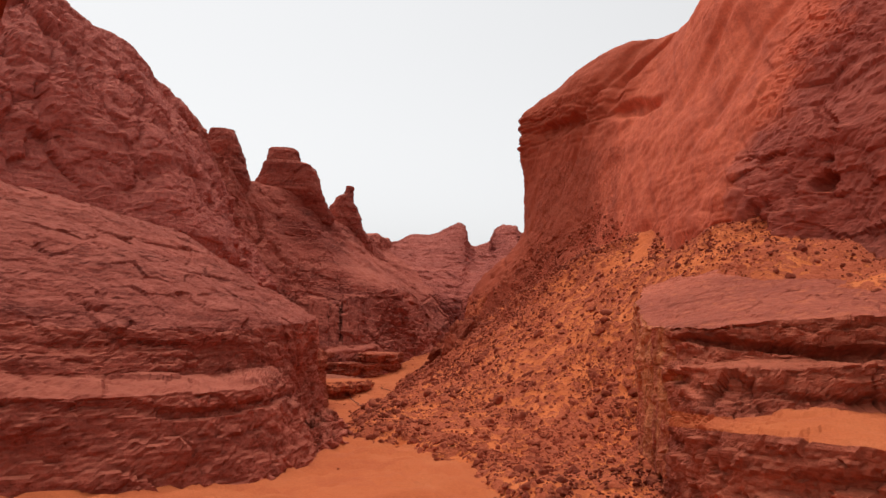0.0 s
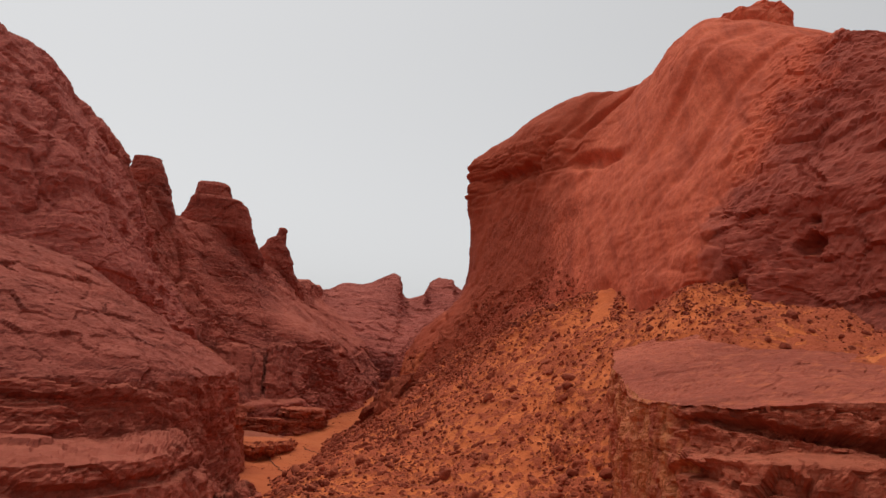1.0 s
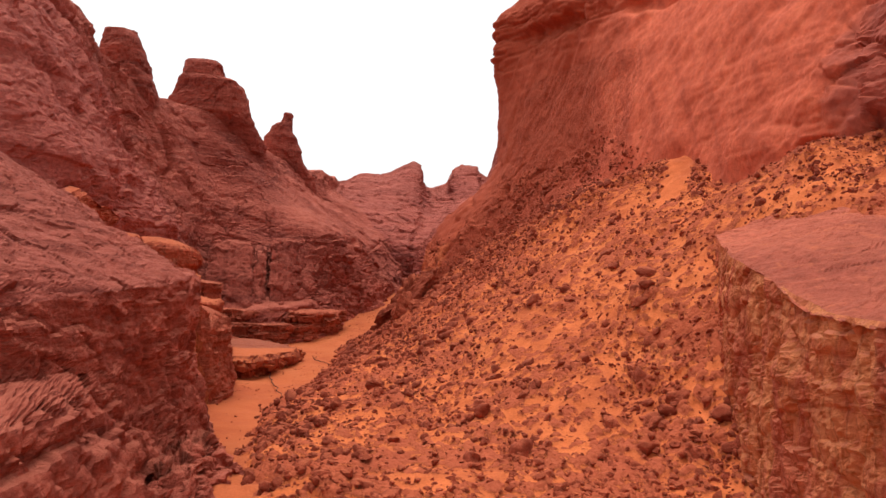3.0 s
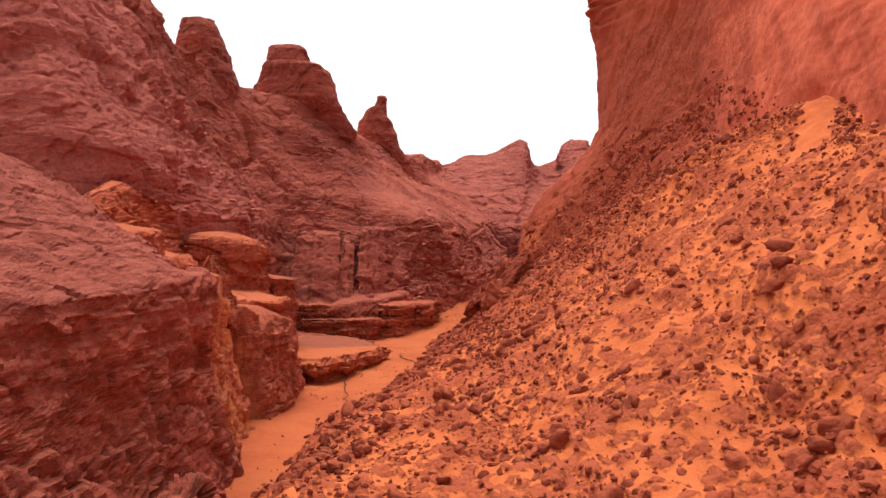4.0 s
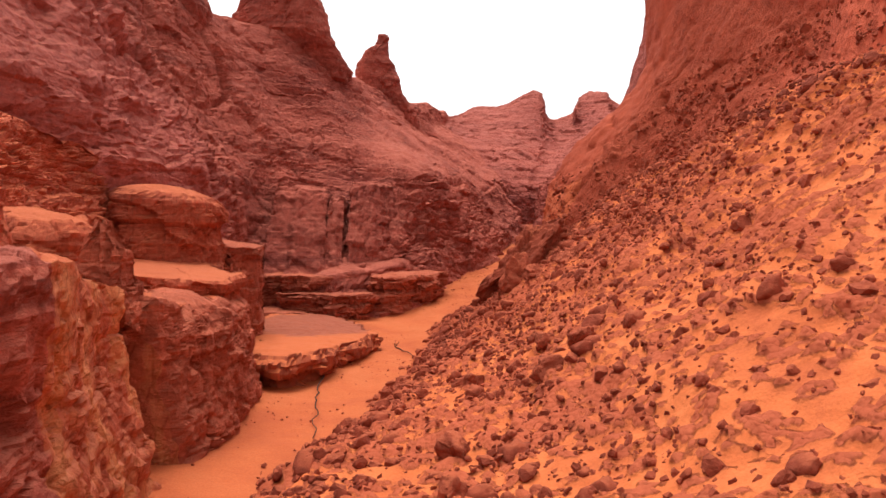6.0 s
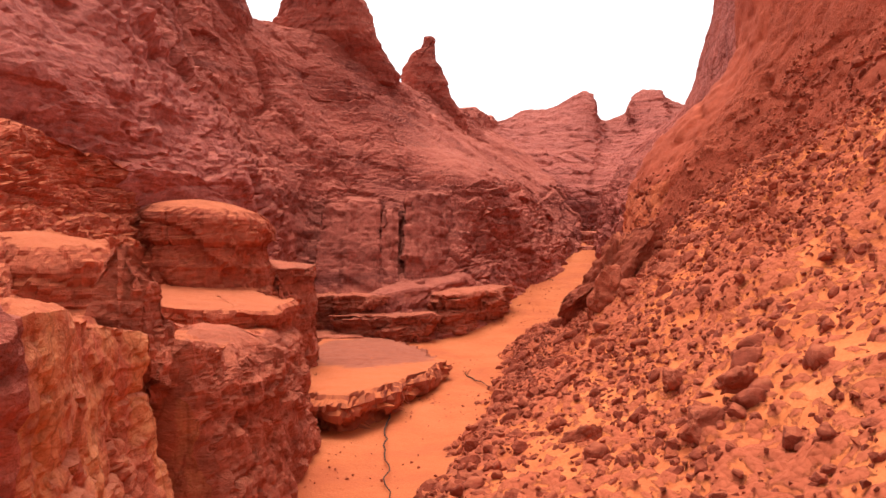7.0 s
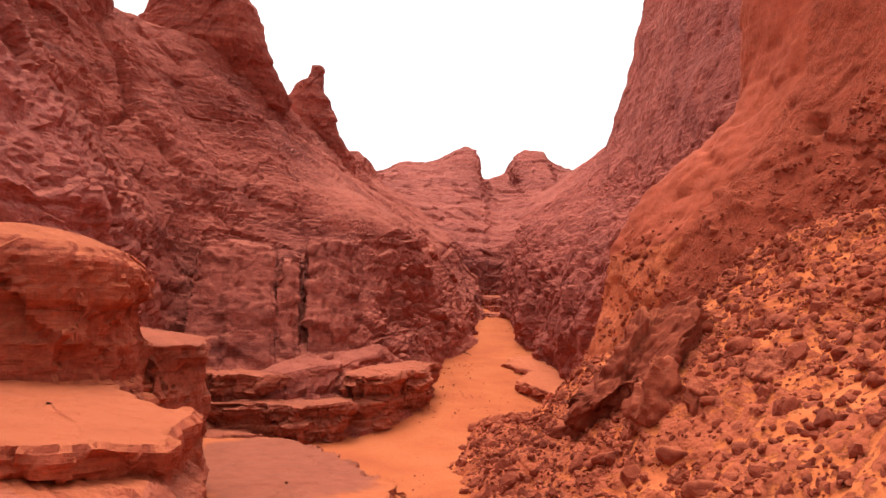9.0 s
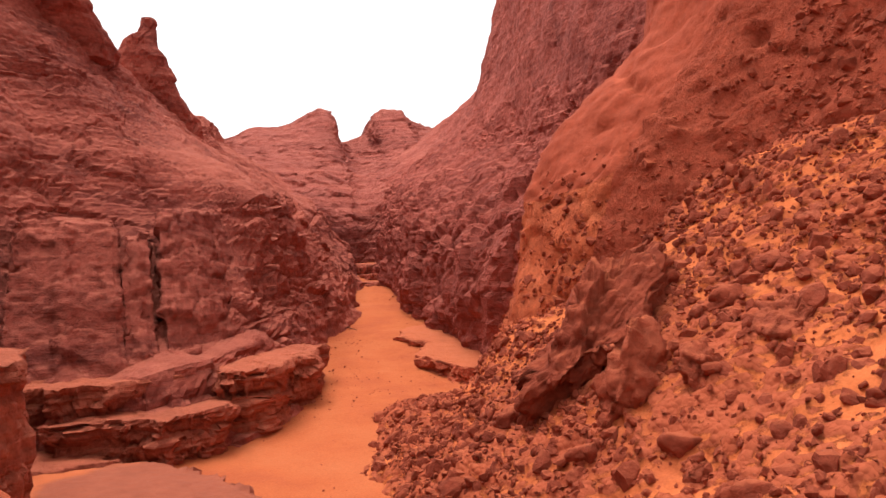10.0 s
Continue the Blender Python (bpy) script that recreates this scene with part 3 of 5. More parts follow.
ob, _ = rock_sheet("wall_east", [FE_FOOT, FE_LOW, FE_MID, FE_RIM, FE_TOP, FE_BACK], 0.175, R_WALL, {4: 3.0}, -1, 0.2, None, None, True, lump=0.25, bed=0.05, thick=0.75, block=lambda p: 0.03 + 0.08 * (1 - smooth(p[:, 2], 9, 11)), size=1.8, fine=0.02, seed=13, crumb=lambda p: 0.006 + 0.02 * (1 - smooth(p[:, 2], 9, 11)), thin=0.3, level=0.8, flute=lambda p: 0.05 + 0.3 * (1 - smooth(p[:, 2], 8.5, 11)), pitch=1.6, brick=lambda p: 0.03 + 0.19 * (1 - smooth(p[:, 2] + fbm(p * 0.3, 2, 2), 11.5, 13.5)), course=(0.8, 1.6), lip=1.2)
tagged(ob, "dark red sandstone wall with eroded ledges beyond the bend", "rock wall", kind="structure")

TOE_LINE = [(1.2, 1), (0.7, 5), (0.0, 6.8), (-1.4, 9), (-2.3, 12), (-2.35, 14.5), (-2.15, 19), (-1.4, 23.5), (-0.95, 28), (-0.85, 33), (0.4, 36.8)]
TS_TOE = [(x - 0.3, y, floor_z(x, y) - 0.25) for x, y in TOE_LINE]
TS_BANK = [(x + 0.4, y, floor_z(x, y) + 0.3) for x, y in TOE_LINE]
TS_LOW = [(3.8, 1, 2.5), (3.2, 5, 2.6), (2.8, 6.8, 2.7), (2.4, 9, 2.9), (1.5, 12, 2.95), (1.0, 14.5, 3.2), (1.2, 19, 3.65), (1.5, 23.5, 4.05), (1.2, 28, 4.1), (0.6, 32.5, 3.7), (2, 36, 3.6)]
TS_MID = [(6, 1, 3), (5.5, 5.5, 3), (5.2, 7.5, 3.4), (5, 9.5, 3.9), (4.8, 12, 4.8), (4.6, 15, 5.5), (4.4, 19, 5.9), (4.2, 23.5, 6.4), (3.6, 28, 6.1), (2.2, 32.3, 5), (3, 36, 5)]
TS_TOP = [(9, 1, 6), (8.5, 6, 6.5), (8.7, 8.5, 7.6), (8.9, 10.5, 8.3), (9.3, 12, 9.2), (8.8, 15.5, 8.6), (9.3, 18.5, 10.1), (7.7, 21, 9.5), (6.6, 26, 8.9), (5.3, 30, 7.9), (4.4, 34.5, 6.8)]
TS_END = [(12, 1, 7), (12, 6, 7.5), (12, 8.5, 8.5), (11.5, 10.5, 9), (11.5, 12, 9.8), (11, 15.5, 9.5), (10.6, 18.8, 10.6), (9.5, 22, 10.3), (8, 27, 9.6), (7, 31, 8.8), (6, 36, 7.5)]
for line, first in zip((TS_TOE, TS_BANK, TS_LOW, TS_MID, TS_TOP, TS_END), ((1.4, -3, 1.2), (2.0, -3, 1.3), (3.8, -3, 1.4), (6, -3, 1.5), (9, -3, 3.5), (12, -3, 5))):
    line.insert(0, first)
talus_base, _, _ = loft([TS_TOE, TS_BANK, TS_LOW, TS_MID, TS_TOP, TS_END], 0.098)
tn = -normals_of(talus_base)
tp, tv = talus_base.reshape(-1, 3), tn.reshape(-1, 3)


def no_drift(p):
    """0 on the smooth fan of blown sand at the foot of the cliff, 1 elsewhere."""
    x, y, z = p.T
    side = (x - 9.19) * 0.83 - (y - 18.72) * 0.55
    down = (9.19 - x) * 0.55 + (18.72 - y) * 0.83 + 0.25 * fbm(p * 0.9, 2, 21)
    return np.clip(smooth(np.abs(side - 0.1), 0.3, 0.5) + smooth(down, 2.0, 2.6) + smooth(-down, 0.6, 1.0), 0, 1)


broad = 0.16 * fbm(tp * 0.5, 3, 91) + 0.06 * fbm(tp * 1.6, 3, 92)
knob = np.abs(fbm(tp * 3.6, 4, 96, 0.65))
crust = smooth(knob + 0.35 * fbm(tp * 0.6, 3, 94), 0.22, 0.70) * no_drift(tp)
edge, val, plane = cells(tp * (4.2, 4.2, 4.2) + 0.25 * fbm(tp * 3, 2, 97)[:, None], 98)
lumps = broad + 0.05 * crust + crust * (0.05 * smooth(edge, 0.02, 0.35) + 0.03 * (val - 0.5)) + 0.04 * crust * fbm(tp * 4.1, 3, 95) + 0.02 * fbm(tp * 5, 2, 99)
tp = tp + tv * lumps[:, None]
talus_grid = tp.reshape(talus_base.shape)
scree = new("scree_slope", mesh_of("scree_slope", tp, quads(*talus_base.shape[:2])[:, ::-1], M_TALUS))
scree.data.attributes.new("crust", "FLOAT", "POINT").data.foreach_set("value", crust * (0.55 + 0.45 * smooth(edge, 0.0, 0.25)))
tagged(scree, "steep slope of orange sand strewn with dark red stones", "scree slope", kind="structure")

OE_FOOT = [(7.2, 11.5, 2), (6.2, 9.3, 1.8), (5, 6.2, 1.7), (4.4, 4, 1.6), (4.0, 1.8, 1.5), (3.7, -0.5, 1.5), (3.5, -2.8, 1.2), (5.4, -5.2, 1.2), (10, -6.5, 1.2), (18, -8, 1.2)]
OE_STEP = [(7.1, 11.2, 4), (6.1, 9.2, 3.8), (5.05, 6, 3.7), (4.35, 3.9, 3.7), (4.0, 1.6, 3.7), (3.66, -0.6, 3.85), (3.7, -2.4, 3.95), (5.4, -4.4, 3.95), (10, -5.4, 4.0), (18, -7, 4.1)]
OE_LEDGE = [(7.0, 11.1, 4.3), (6.0, 9.1, 4.1), (5.0, 5.9, 4), (4.35, 3.8, 4), (4.02, 1.5, 4), (3.70, -0.5, 4.1), (3.95, -2.0, 4.12), (6.2, -2.0, 4.5), (10.5, -1.9, 4.8), (18, -2.9, 5.0)]
OE_LIP = [(6.9, 11, 5.2), (5.9, 8.8, 4.9), (4.9, 5.8, 4.7), (4.3, 3.75, 4.7), (4.02, 1.6, 4.75), (3.75, -0.2, 4.82), (4.3, -1.5, 4.85), (6.4, -1.8, 5.0), (10.7, -1.7, 5.2), (18, -2.7, 5.4)]
OE_SHELF = [(6.85, 10.95, 5.6), (5.85, 8.7, 5.2), (4.85, 5.7, 5.0), (4.25, 3.72, 4.9), (4.04, 1.8, 4.9), (4.1, 0.1, 4.95), (4.8, -0.9, 5.0), (6.6, -1.2, 5.12), (11, -1.15, 5.35), (18, -2.2, 5.55)]
OE_RIM = [(6.7, 10.9, 7.15), (5.75, 8.4, 6.55), (4.8, 5.5, 6.1), (4.25, 3.7, 5.75), (4.05, 2.1, 5.65), (4.25, 0.6, 5.65), (4.8, -0.6, 5.6), (6.6, -0.95, 5.75), (11, -0.9, 5.95), (18, -1.9, 6.2)]
OE_TOP = [(8.5, 11.3, 7.9), (8.4, 9.5, 7.7), (8.3, 8.5, 7.45), (8.3, 7.5, 7.25), (8.6, 6.5, 7.1), (9.5, 5.5, 7.1), (10.5, 5, 7.1), (11.5, 5, 7.2), (13, 5, 7.4), (18, 4, 7.6)]
OE_END = [(9.5, 11.3, 7.2), (10, 10, 7.2), (10.5, 9, 7.2), (11, 8.5, 7.2), (12, 8.3, 7.2), (13, 8.2, 7.2), (14, 8, 7.2), (15, 8, 7.2), (16.5, 7.5, 7.2), (20, 7, 7.2)]
ob, _ = rock_sheet("rock_outcrop", [OE_FOOT, OE_STEP, OE_LEDGE, OE_LIP, OE_SHELF, OE_RIM, OE_TOP, OE_END], 0.058, R_LEDGE, {5: 0.16, 6: 0.5}, 1, 0.85, undercut([(5.35, 0.13, 0.4), (4.5, 0.12, 0.18), (3.4, 0.2, 0.12)], lambda p: 1 - smooth(p[:, 1], 0.8, 1.9)), [
    ("pale_face", "tall yellow-stained rock face", 0, 5, 0, 4.5, R_PALE), ("stepped_front", "dark stepped rock layers", 0, 1, 4.5, 9, R_LEDGE), ("sandy_ledge", "ledge covered with orange sand", 1, 2, 4.5, 9, M_SAND), ("upper_front", "dark overhanging rock layers", 2, 5, 4.5, 9, R_LEDGE), ("sandy_top", "flat pinkish rock top with blown sand", 5, 7, 0, 9, R_TOP)], flat=True,
    lump=0.10, bed=lambda p: 0.03 + 0.05 * (1 - smooth(p[:, 1], 0.6, 2.2)), thick=0.5, block=lambda p: 0.05 + 0.05 * (1 - smooth(p[:, 1], 0.8, 1.8)), size=0.8, fine=0.02, seed=23, level=0.6, brick=lambda p: 0.05 + 0.07 * (1 - smooth(p[:, 1], 0.8, 1.8)), course=(0.32, 0.8), flute=lambda p: 0.09 * smooth(p[:, 1], 0.8, 1.8), pitch=1.1, crumb=lambda p: 0.02 + 0.04 * (1 - smooth(p[:, 1], 0.6, 2.2)), thin=0.2)
tagged(ob, "layered red outcrop with a flat sandy top beside the scree", "rock outcrop")

# ---- west side: stepped bluff, tall wall, pinnacles ----
BW_FOOT = [(-24, -16, 1.2), (-14, -6, 1.3), (-8.5, -0.5, 1.4), (-5, 1.8, 1.5), (-3.2, 4, 1.6), (-2.9, 8.5, 1.7), (-2.9, 11.6, 1.8), (-3.5, 14.5, 1.9), (-4, 17, 1.9), (-3.9, 20.8, 1.9), (-4.2, 24.4, 1.9), (-5.6, 26.5, 2), (-8, 28, 2)]
BW_STEP = [(-24, -14, 4), (-14, -4.6, 3.9), (-9, 0.2, 3.8), (-5.3, 3.1, 3.85), (-4.2, 4.4, 3.95), (-4.15, 8.4, 3.8), (-3.6, 11.6, 3.9), (-3.9, 14.5, 3.9), (-4.6, 17, 3.9), (-4.4, 20.5, 3.9), (-4.7, 24, 3.9), (-6.2, 26.5, 4), (-9, 28, 4)]
BW_LEDGE = [(-24, -13.4, 4.3), (-14, -3.6, 4.2), (-9.2, 1.3, 4.1), (-6.0, 4.5, 4.1), (-4.7, 6.6, 4.15), (-4.1, 9.1, 4.3), (-3.6, 11.8, 4.3), (-4.0, 14.5, 4.3), (-4.7, 17, 4.3), (-4.4, 20.3, 4.3), (-4.8, 24.3, 4.3), (-6.3, 26.8, 4.5), (-9, 28.3, 4.5)]
BW_RIM = [(-24, -12.5, 6), (-14, -2.5, 5.6), (-9.5, 2.2, 5.2), (-6.3, 4.8, 5.1), (-4.95, 6.6, 5.2), (-4.15, 9.2, 5.5), (-3.8, 11.8, 5.65), (-4.1, 14.5, 5.7), (-4.75, 17, 5.4), (-4.7, 20, 4.7), (-5.3, 24.4, 4.6), (-6.4, 26.8, 5.2), (-9, 28.6, 6)]
BW_BENCH = [(-24, -11.5, 6.6), (-14.2, -1.8, 6.1), (-9.8, 2.9, 5.8), (-6.8, 5.5, 5.65), (-5.3, 7.1, 5.65), (-4.5, 9.7, 5.8), (-4.1, 12.1, 5.85), (-5.0, 14.7, 5.85), (-6.2, 17.4, 5.5), (-7.2, 21.4, 4.9), (-7.8, 25.8, 4.6), (-8, 27.4, 4.9), (-9.4, 28.8, 6)]
BW_TOP = [(-24, -8, 8.6), (-15, 1, 7.9), (-11, 5.2, 7.3), (-8.2, 7.6, 7.0), (-6.7, 8.8, 6.75), (-5.5, 10.6, 6.5), (-4.9, 12.8, 6.3), (-6, 15.2, 6.5), (-7.6, 18, 6.7), (-8.5, 22, 6.8), (-8.8, 26, 7.0), (-8.8, 27.6, 7.0), (-9.8, 29, 7.3)]
BW_CREST = [(-26, -2, 10.5), (-18, 5, 10), (-13, 8.6, 9.2), (-10.4, 10.6, 8.7), (-8.9, 12, 8.5), (-8.2, 13.2, 8.3), (-7.5, 14.4, 7.9), (-7.4, 16, 7.4), (-8.6, 18.4, 7.6), (-9.4, 22.4, 8.3), (-8.8, 26.2, 7.9), (-9.6, 28, 8), (-10.4, 30, 8)]
BW_BACK = [(-40, 6, 9), (-28, 13, 8.5), (-18, 14.5, 7.5), (-15, 15.5, 7), (-13, 16, 7), (-11.6, 17, 7), (-11, 18, 7), (-11, 19, 7), (-11, 21, 7), (-11, 24, 7.5), (-11.5, 27, 7.5), (-12, 29, 7.5), (-12, 32, 7.5)]
ob, bluff_grid = rock_sheet("rock_bluff", [BW_FOOT, BW_STEP, BW_LEDGE, BW_RIM, BW_BENCH, BW_TOP, BW_CREST, BW_BACK], 0.08, R_NEAR, {6: 0.6}, 1, 0.7, undercut([(4.8, 0.16, 0.16), (3.55, 0.12, 0.14)], lambda p: (1 - smooth(p[:, 1], 4.5, 7)) * smooth(-p[:, 2], -5.35, -5.15), slot=(18.2, 0.55, 5.3, 1.5)), [
    ("lower_face", "dark red vertical rock face", 0, 3, 0, 6.8, R_NEAR), ("pale_face", "yellow-stained vertical rock face", 0, 3, 6.8, 8.5, R_PALE), ("inner_face", "rough orange-red rock face", 0, 3, 8.5, 12, R_LEDGE),
    ("upper_slope", "layered dusty rock slope", 3, 6, 0, 6.8, R_UPPER), ("sandy_bench", "orange bench dusted with sand", 3, 6, 6.8, 12, R_SAND), ("crest", "bare red rock crest", 6, 7, 0, 12, R_NEAR)], flat=True,
    lump=0.18, bed=lambda p: 0.04 + 0.05 * smooth(p[:, 2], 5.4, 6), thick=0.5, block=0.07, size=1.0, fine=0.03, seed=37, crumb=0.03, thin=0.3, level=0.3, brick=lambda p: 0.08 + 0.07 * smooth(p[:, 2], 5.3, 6), course=(0.42, 1.3), lip=1.3, flute=lambda p: 0.12 * (1 - smooth(p[:, 2], 4.0, 5.0)) * smooth(p[:, 1], 4, 6), pitch=0.9)
tagged(ob, "stepped dark red sandstone bluff above the sandy gully", "rock bluff")

WW_FOOT = [(-16, 14, 3), (-10, 22, 2.5), (-7.6, 29, 2), (-7.2, 35.6, 2.3), (-4.4, 34.9, 2.3), (-1.6, 38.3, 2.8), (-0.3, 44, 3.5), (1.5, 48, 4.0), (2.6, 52, 4.4), (3.5, 57, 5.2), (4.3, 64, 6.2), (4.5, 78, 8)]
WW_STEP = [(-16.5, 15, 5), (-10.3, 22.5, 5), (-7.7, 29.5, 4.4), (-7.7, 36.3, 4.3), (-5.0, 36.4, 4.35), (-2.4, 39.1, 4.6), (-0.9, 44, 5.2), (0.9, 48.3, 5.6), (2.0, 52.2, 6), (3.0, 57.2, 6.8), (3.9, 64.5, 8), (4.1, 79, 10)]
WW_LEDGE = [(-17, 16, 6), (-10.4, 22.6, 6), (-7.9, 29.6, 5.4), (-7.95, 37.0, 4.5), (-5.2, 37.4, 4.55), (-2.65, 39.8, 4.95), (-1.2, 44.0, 5.8), (0.5, 48.6, 6.2), (1.5, 52.4, 6.6), (2.4, 57.4, 7.4), (3.4, 65, 8.8), (3.6, 79.5, 11)]
WW_MID = [(-18, 17, 9.5), (-10.2, 22.6, 9.6), (-8.2, 29.8, 7.9), (-9, 38.6, 8.4), (-7.2, 41.4, 7.8), (-3.8, 42.8, 8.0), (-2.0, 43.8, 8.9), (-0.8, 49.5, 9.1), (0.3, 54, 8.9), (1.4, 59.5, 9.2), (2.2, 68, 11.2), (1.8, 80, 14)]
WW_HIGH = [(-18.6, 18, 15), (-12.9, 24.6, 15.2), (-11.4, 31.3, 13.4), (-12.1, 37.6, 13.2), (-9.6, 44.6, 12.7), (-7, 46.6, 12.5), (-5.5, 50.5, 12.5), (-4.5, 56, 12.7), (-3.8, 60, 13.2), (-3, 65, 13.5), (-2.6, 72, 15), (-2, 86, 16.5)]
WW_RIM = [(-21, 24, 22.5), (-18.5, 29, 22), (-16.3, 34, 20.3), (-14.3, 38, 17.4), (-13.2, 43, 16.6), (-12.2, 46.5, 17), (-8.7, 50, 16.4), (-7.3, 54, 15.0), (-7.9, 60, 16.4), (-5.2, 64, 15.6), (-3.8, 74, 17.1), (-2.4, 90, 18.4)]
WW_BACK = [(-60, 24, 24), (-60, 29, 23), (-60, 34, 21), (-60, 39, 18), (-60, 43, 17), (-60, 47, 17), (-60, 51, 17), (-60, 55, 16), (-60, 60, 16), (-60, 66, 15.5), (-60, 76, 16), (-60, 94, 18)]
def slab_part(p):
    """The smoother tilted slab in the middle of the west wall."""
    x, y, z = p.T
    edge = 1.6 * fbm(p * 0.22, 3, 58)
    return 0.45 * smooth(z + edge, 8.2, 9.6) * smooth(y - 0.35 * z + edge, 33.5, 36) * (1 - smooth(y + edge, 53, 57))


ob, west_grid = rock_sheet("wall_west", [WW_FOOT, WW_STEP, WW_LEDGE, WW_MID, WW_HIGH, WW_RIM, WW_BACK], 0.132, R_WEST, {5: 3.0}, 1, 0.4, None, None, True, lump=0.28, bed=lambda p: 0.05 + 0.06 * (1 - smooth(p[:, 2] + 0.8 * vnoise(p * 0.3, 4), 7.5, 10.5)), thick=0.9, block=0.12, size=1.9, fine=0.03, seed=51, crumb=0.035, thin=0.1, calm=slab_part, level=0.85, brick=lambda p: 0.12 + 0.04 * (1 - smooth(p[:, 2] + 1.2 * fbm(p * 0.25, 2, 4), 8.0, 10.5)), course=(0.62, 1.7), lip=1.3, flute=lambda p: 0.34 * smooth(p[:, 2] + 1.5 * fbm(p * 0.2, 2, 3), 9.5, 12.5) * (1 - smooth(p[:, 1], 40, 46)) + 0.12 * smooth(p[:, 2], 13, 15), pitch=2.6)
tagged(ob, "tall purple-red sandstone wall with dark vertical cracks", "rock wall", kind="structure")

# ---- head of the gully ----
HW_FOOT = [(-6, 60, 6), (-1, 62, 6), (1.5, 62.5, 6), (3, 63, 6), (4, 63, 6), (4.6, 63, 6), (5, 63, 6), (5.6, 63, 6), (6.4, 63, 6), (7, 63, 6), (8, 64, 6.5), (9, 65, 7), (10, 66, 7.5), (12, 68, 8), (16, 72, 9)]
HW_LOW = [(-7, 64, 10.5), (-2, 65, 10.8), (1.2, 65, 10.6), (2.4, 64.6, 10.2), (3.7, 64.4, 9.8), (4.4, 64.2, 9.6), (5.2, 65.5, 9.8), (6.2, 66, 10.2), (7, 66, 10.6), (8, 67, 11), (9, 68, 11.4), (10, 69, 11.8), (11.5, 71, 12.3), (14, 74, 13.5), (20, 78, 15)]
HW_MID = [(-8, 76, 15.0), (-3, 80, 15.8), (0.3, 81, 16.0), (3.2, 81, 16.1), (6.0, 81.5, 16.2), (7.0, 82, 16.0), (7.6, 82.5, 15.6), (8.6, 83, 15.3), (10, 83, 15.5), (10.8, 83, 15.8), (12, 83, 16.2), (13.5, 83, 16.5), (14.6, 84, 16.8), (17, 84, 17.4), (26, 86, 18.5)]
HW_RIM = [(-10, 88, 17.6), (-2.45, 94, 18.7), (0.5, 94, 20.0), (3.4, 94, 20.2), (6.7, 94, 22.0), (7.55, 94, 21.9), (7.9, 94.5, 20.1), (9.1, 95, 18.9), (11.3, 94.5, 19.6), (11.85, 94, 21.3), (13.1, 94, 22.0), (14.7, 94, 21.9), (15.3, 94, 21.1), (17.2, 94, 20.2), (30, 92, 21.5)]
HW_BACK = [(-30, 160, 16), (-10, 160, 16), (0, 160, 16), (4, 160, 16), (8, 160, 16), (9, 160, 16), (10, 160, 16), (12, 160, 16), (14, 160, 16), (16, 160, 16), (18, 160, 16), (20, 160, 16), (22, 160, 16), (30, 160, 16), (60, 160, 16)]
ob, _ = rock_sheet("wall_north", [HW_FOOT, HW_LOW, HW_MID, HW_RIM, HW_BACK], 0.2, R_BACK, {3: 4.0}, 1, 0.2, None, None, True, lump=0.2, bed=0.12, thick=1.3, block=0.16, size=2.2, fine=0.03, seed=77, crumb=0.05, thin=0.15, brick=0.30, course=(1.0, 2.4), lip=1.3)
tagged(ob, "far red sandstone head wall with blocky crest", "rock wall", kind="structure")


def tower(name, label, rings, res=0.16, seed=1, material=R_WEST):
    """A free-standing rock tower from rings of (z, x, y, half width, half depth)."""
    R = np.array(rings, float)
    zs = np.arange(R[0, 0], R[-1, 0] + 0.01, res)
    x, y, rx, ry = (np.interp(zs, R[:, 0], R[:, k]) for k in (1, 2, 3, 4))
    k = max(16, int(2 * math.pi * max(R[:, 3]) / res))
    a = np.linspace(0, 2 * math.pi, k, endpoint=False)
    sq = 1 / (np.abs(np.cos(a)) ** 3.2 + np.abs(np.sin(a)) ** 3.2) ** (1 / 3.2)
    P = np.stack([x[:, None] + rx[:, None] * sq * np.cos(a), y[:, None] + ry[:, None] * sq * np.sin(a), np.repeat(zs[:, None], k, 1)], -1)
    n = np.stack([np.cos(a), np.sin(a), 0 * a], 1)[None].repeat(len(zs), 0).reshape(-1, 3)
    p = weather(P.reshape(-1, 3), n, lump=0.1, bed=0.012, thick=1.2, block=0.12, size=1.5, fine=0.02, seed=seed, crumb=0.03, thin=0.15, flute=0.08, pitch=1.4, brick=0.08, course=(0.7, 1.2))
    i = np.arange(len(zs) * k).reshape(len(zs), k)
    j = np.roll(i, -1, 1)
    f = np.stack([i[:-1], j[:-1], j[1:], i[1:]], -1).reshape(-1, 4)
    tip = len(p)
    p = np.vstack([p, p[i[-1]].mean(0) + (0, 0, 0.12)])
    cap = np.stack([i[-1], j[-1], np.full(k, tip), np.full(k, tip)], -1)
    ob, low = new(name), int(len(zs) * 0.62) * k
    for title, ring, extra in (("rock_body", f[:low], []), ("rock_head", f[low:], [c[:3] for c in cap.tolist()])):
        first = ring.min()
        me = bpy.data.meshes.new(title)
        me.from_pydata(p[first:].tolist() if extra else p[:ring.max() + 1].tolist(), [], (ring - (first if extra else 0)).tolist() + [[v - first for v in c] for c in extra])
        me.materials.append(material)
        part(title, me, ob)
    return tagged(ob, label, "rock pinnacle", "pinnacles on the west rim")


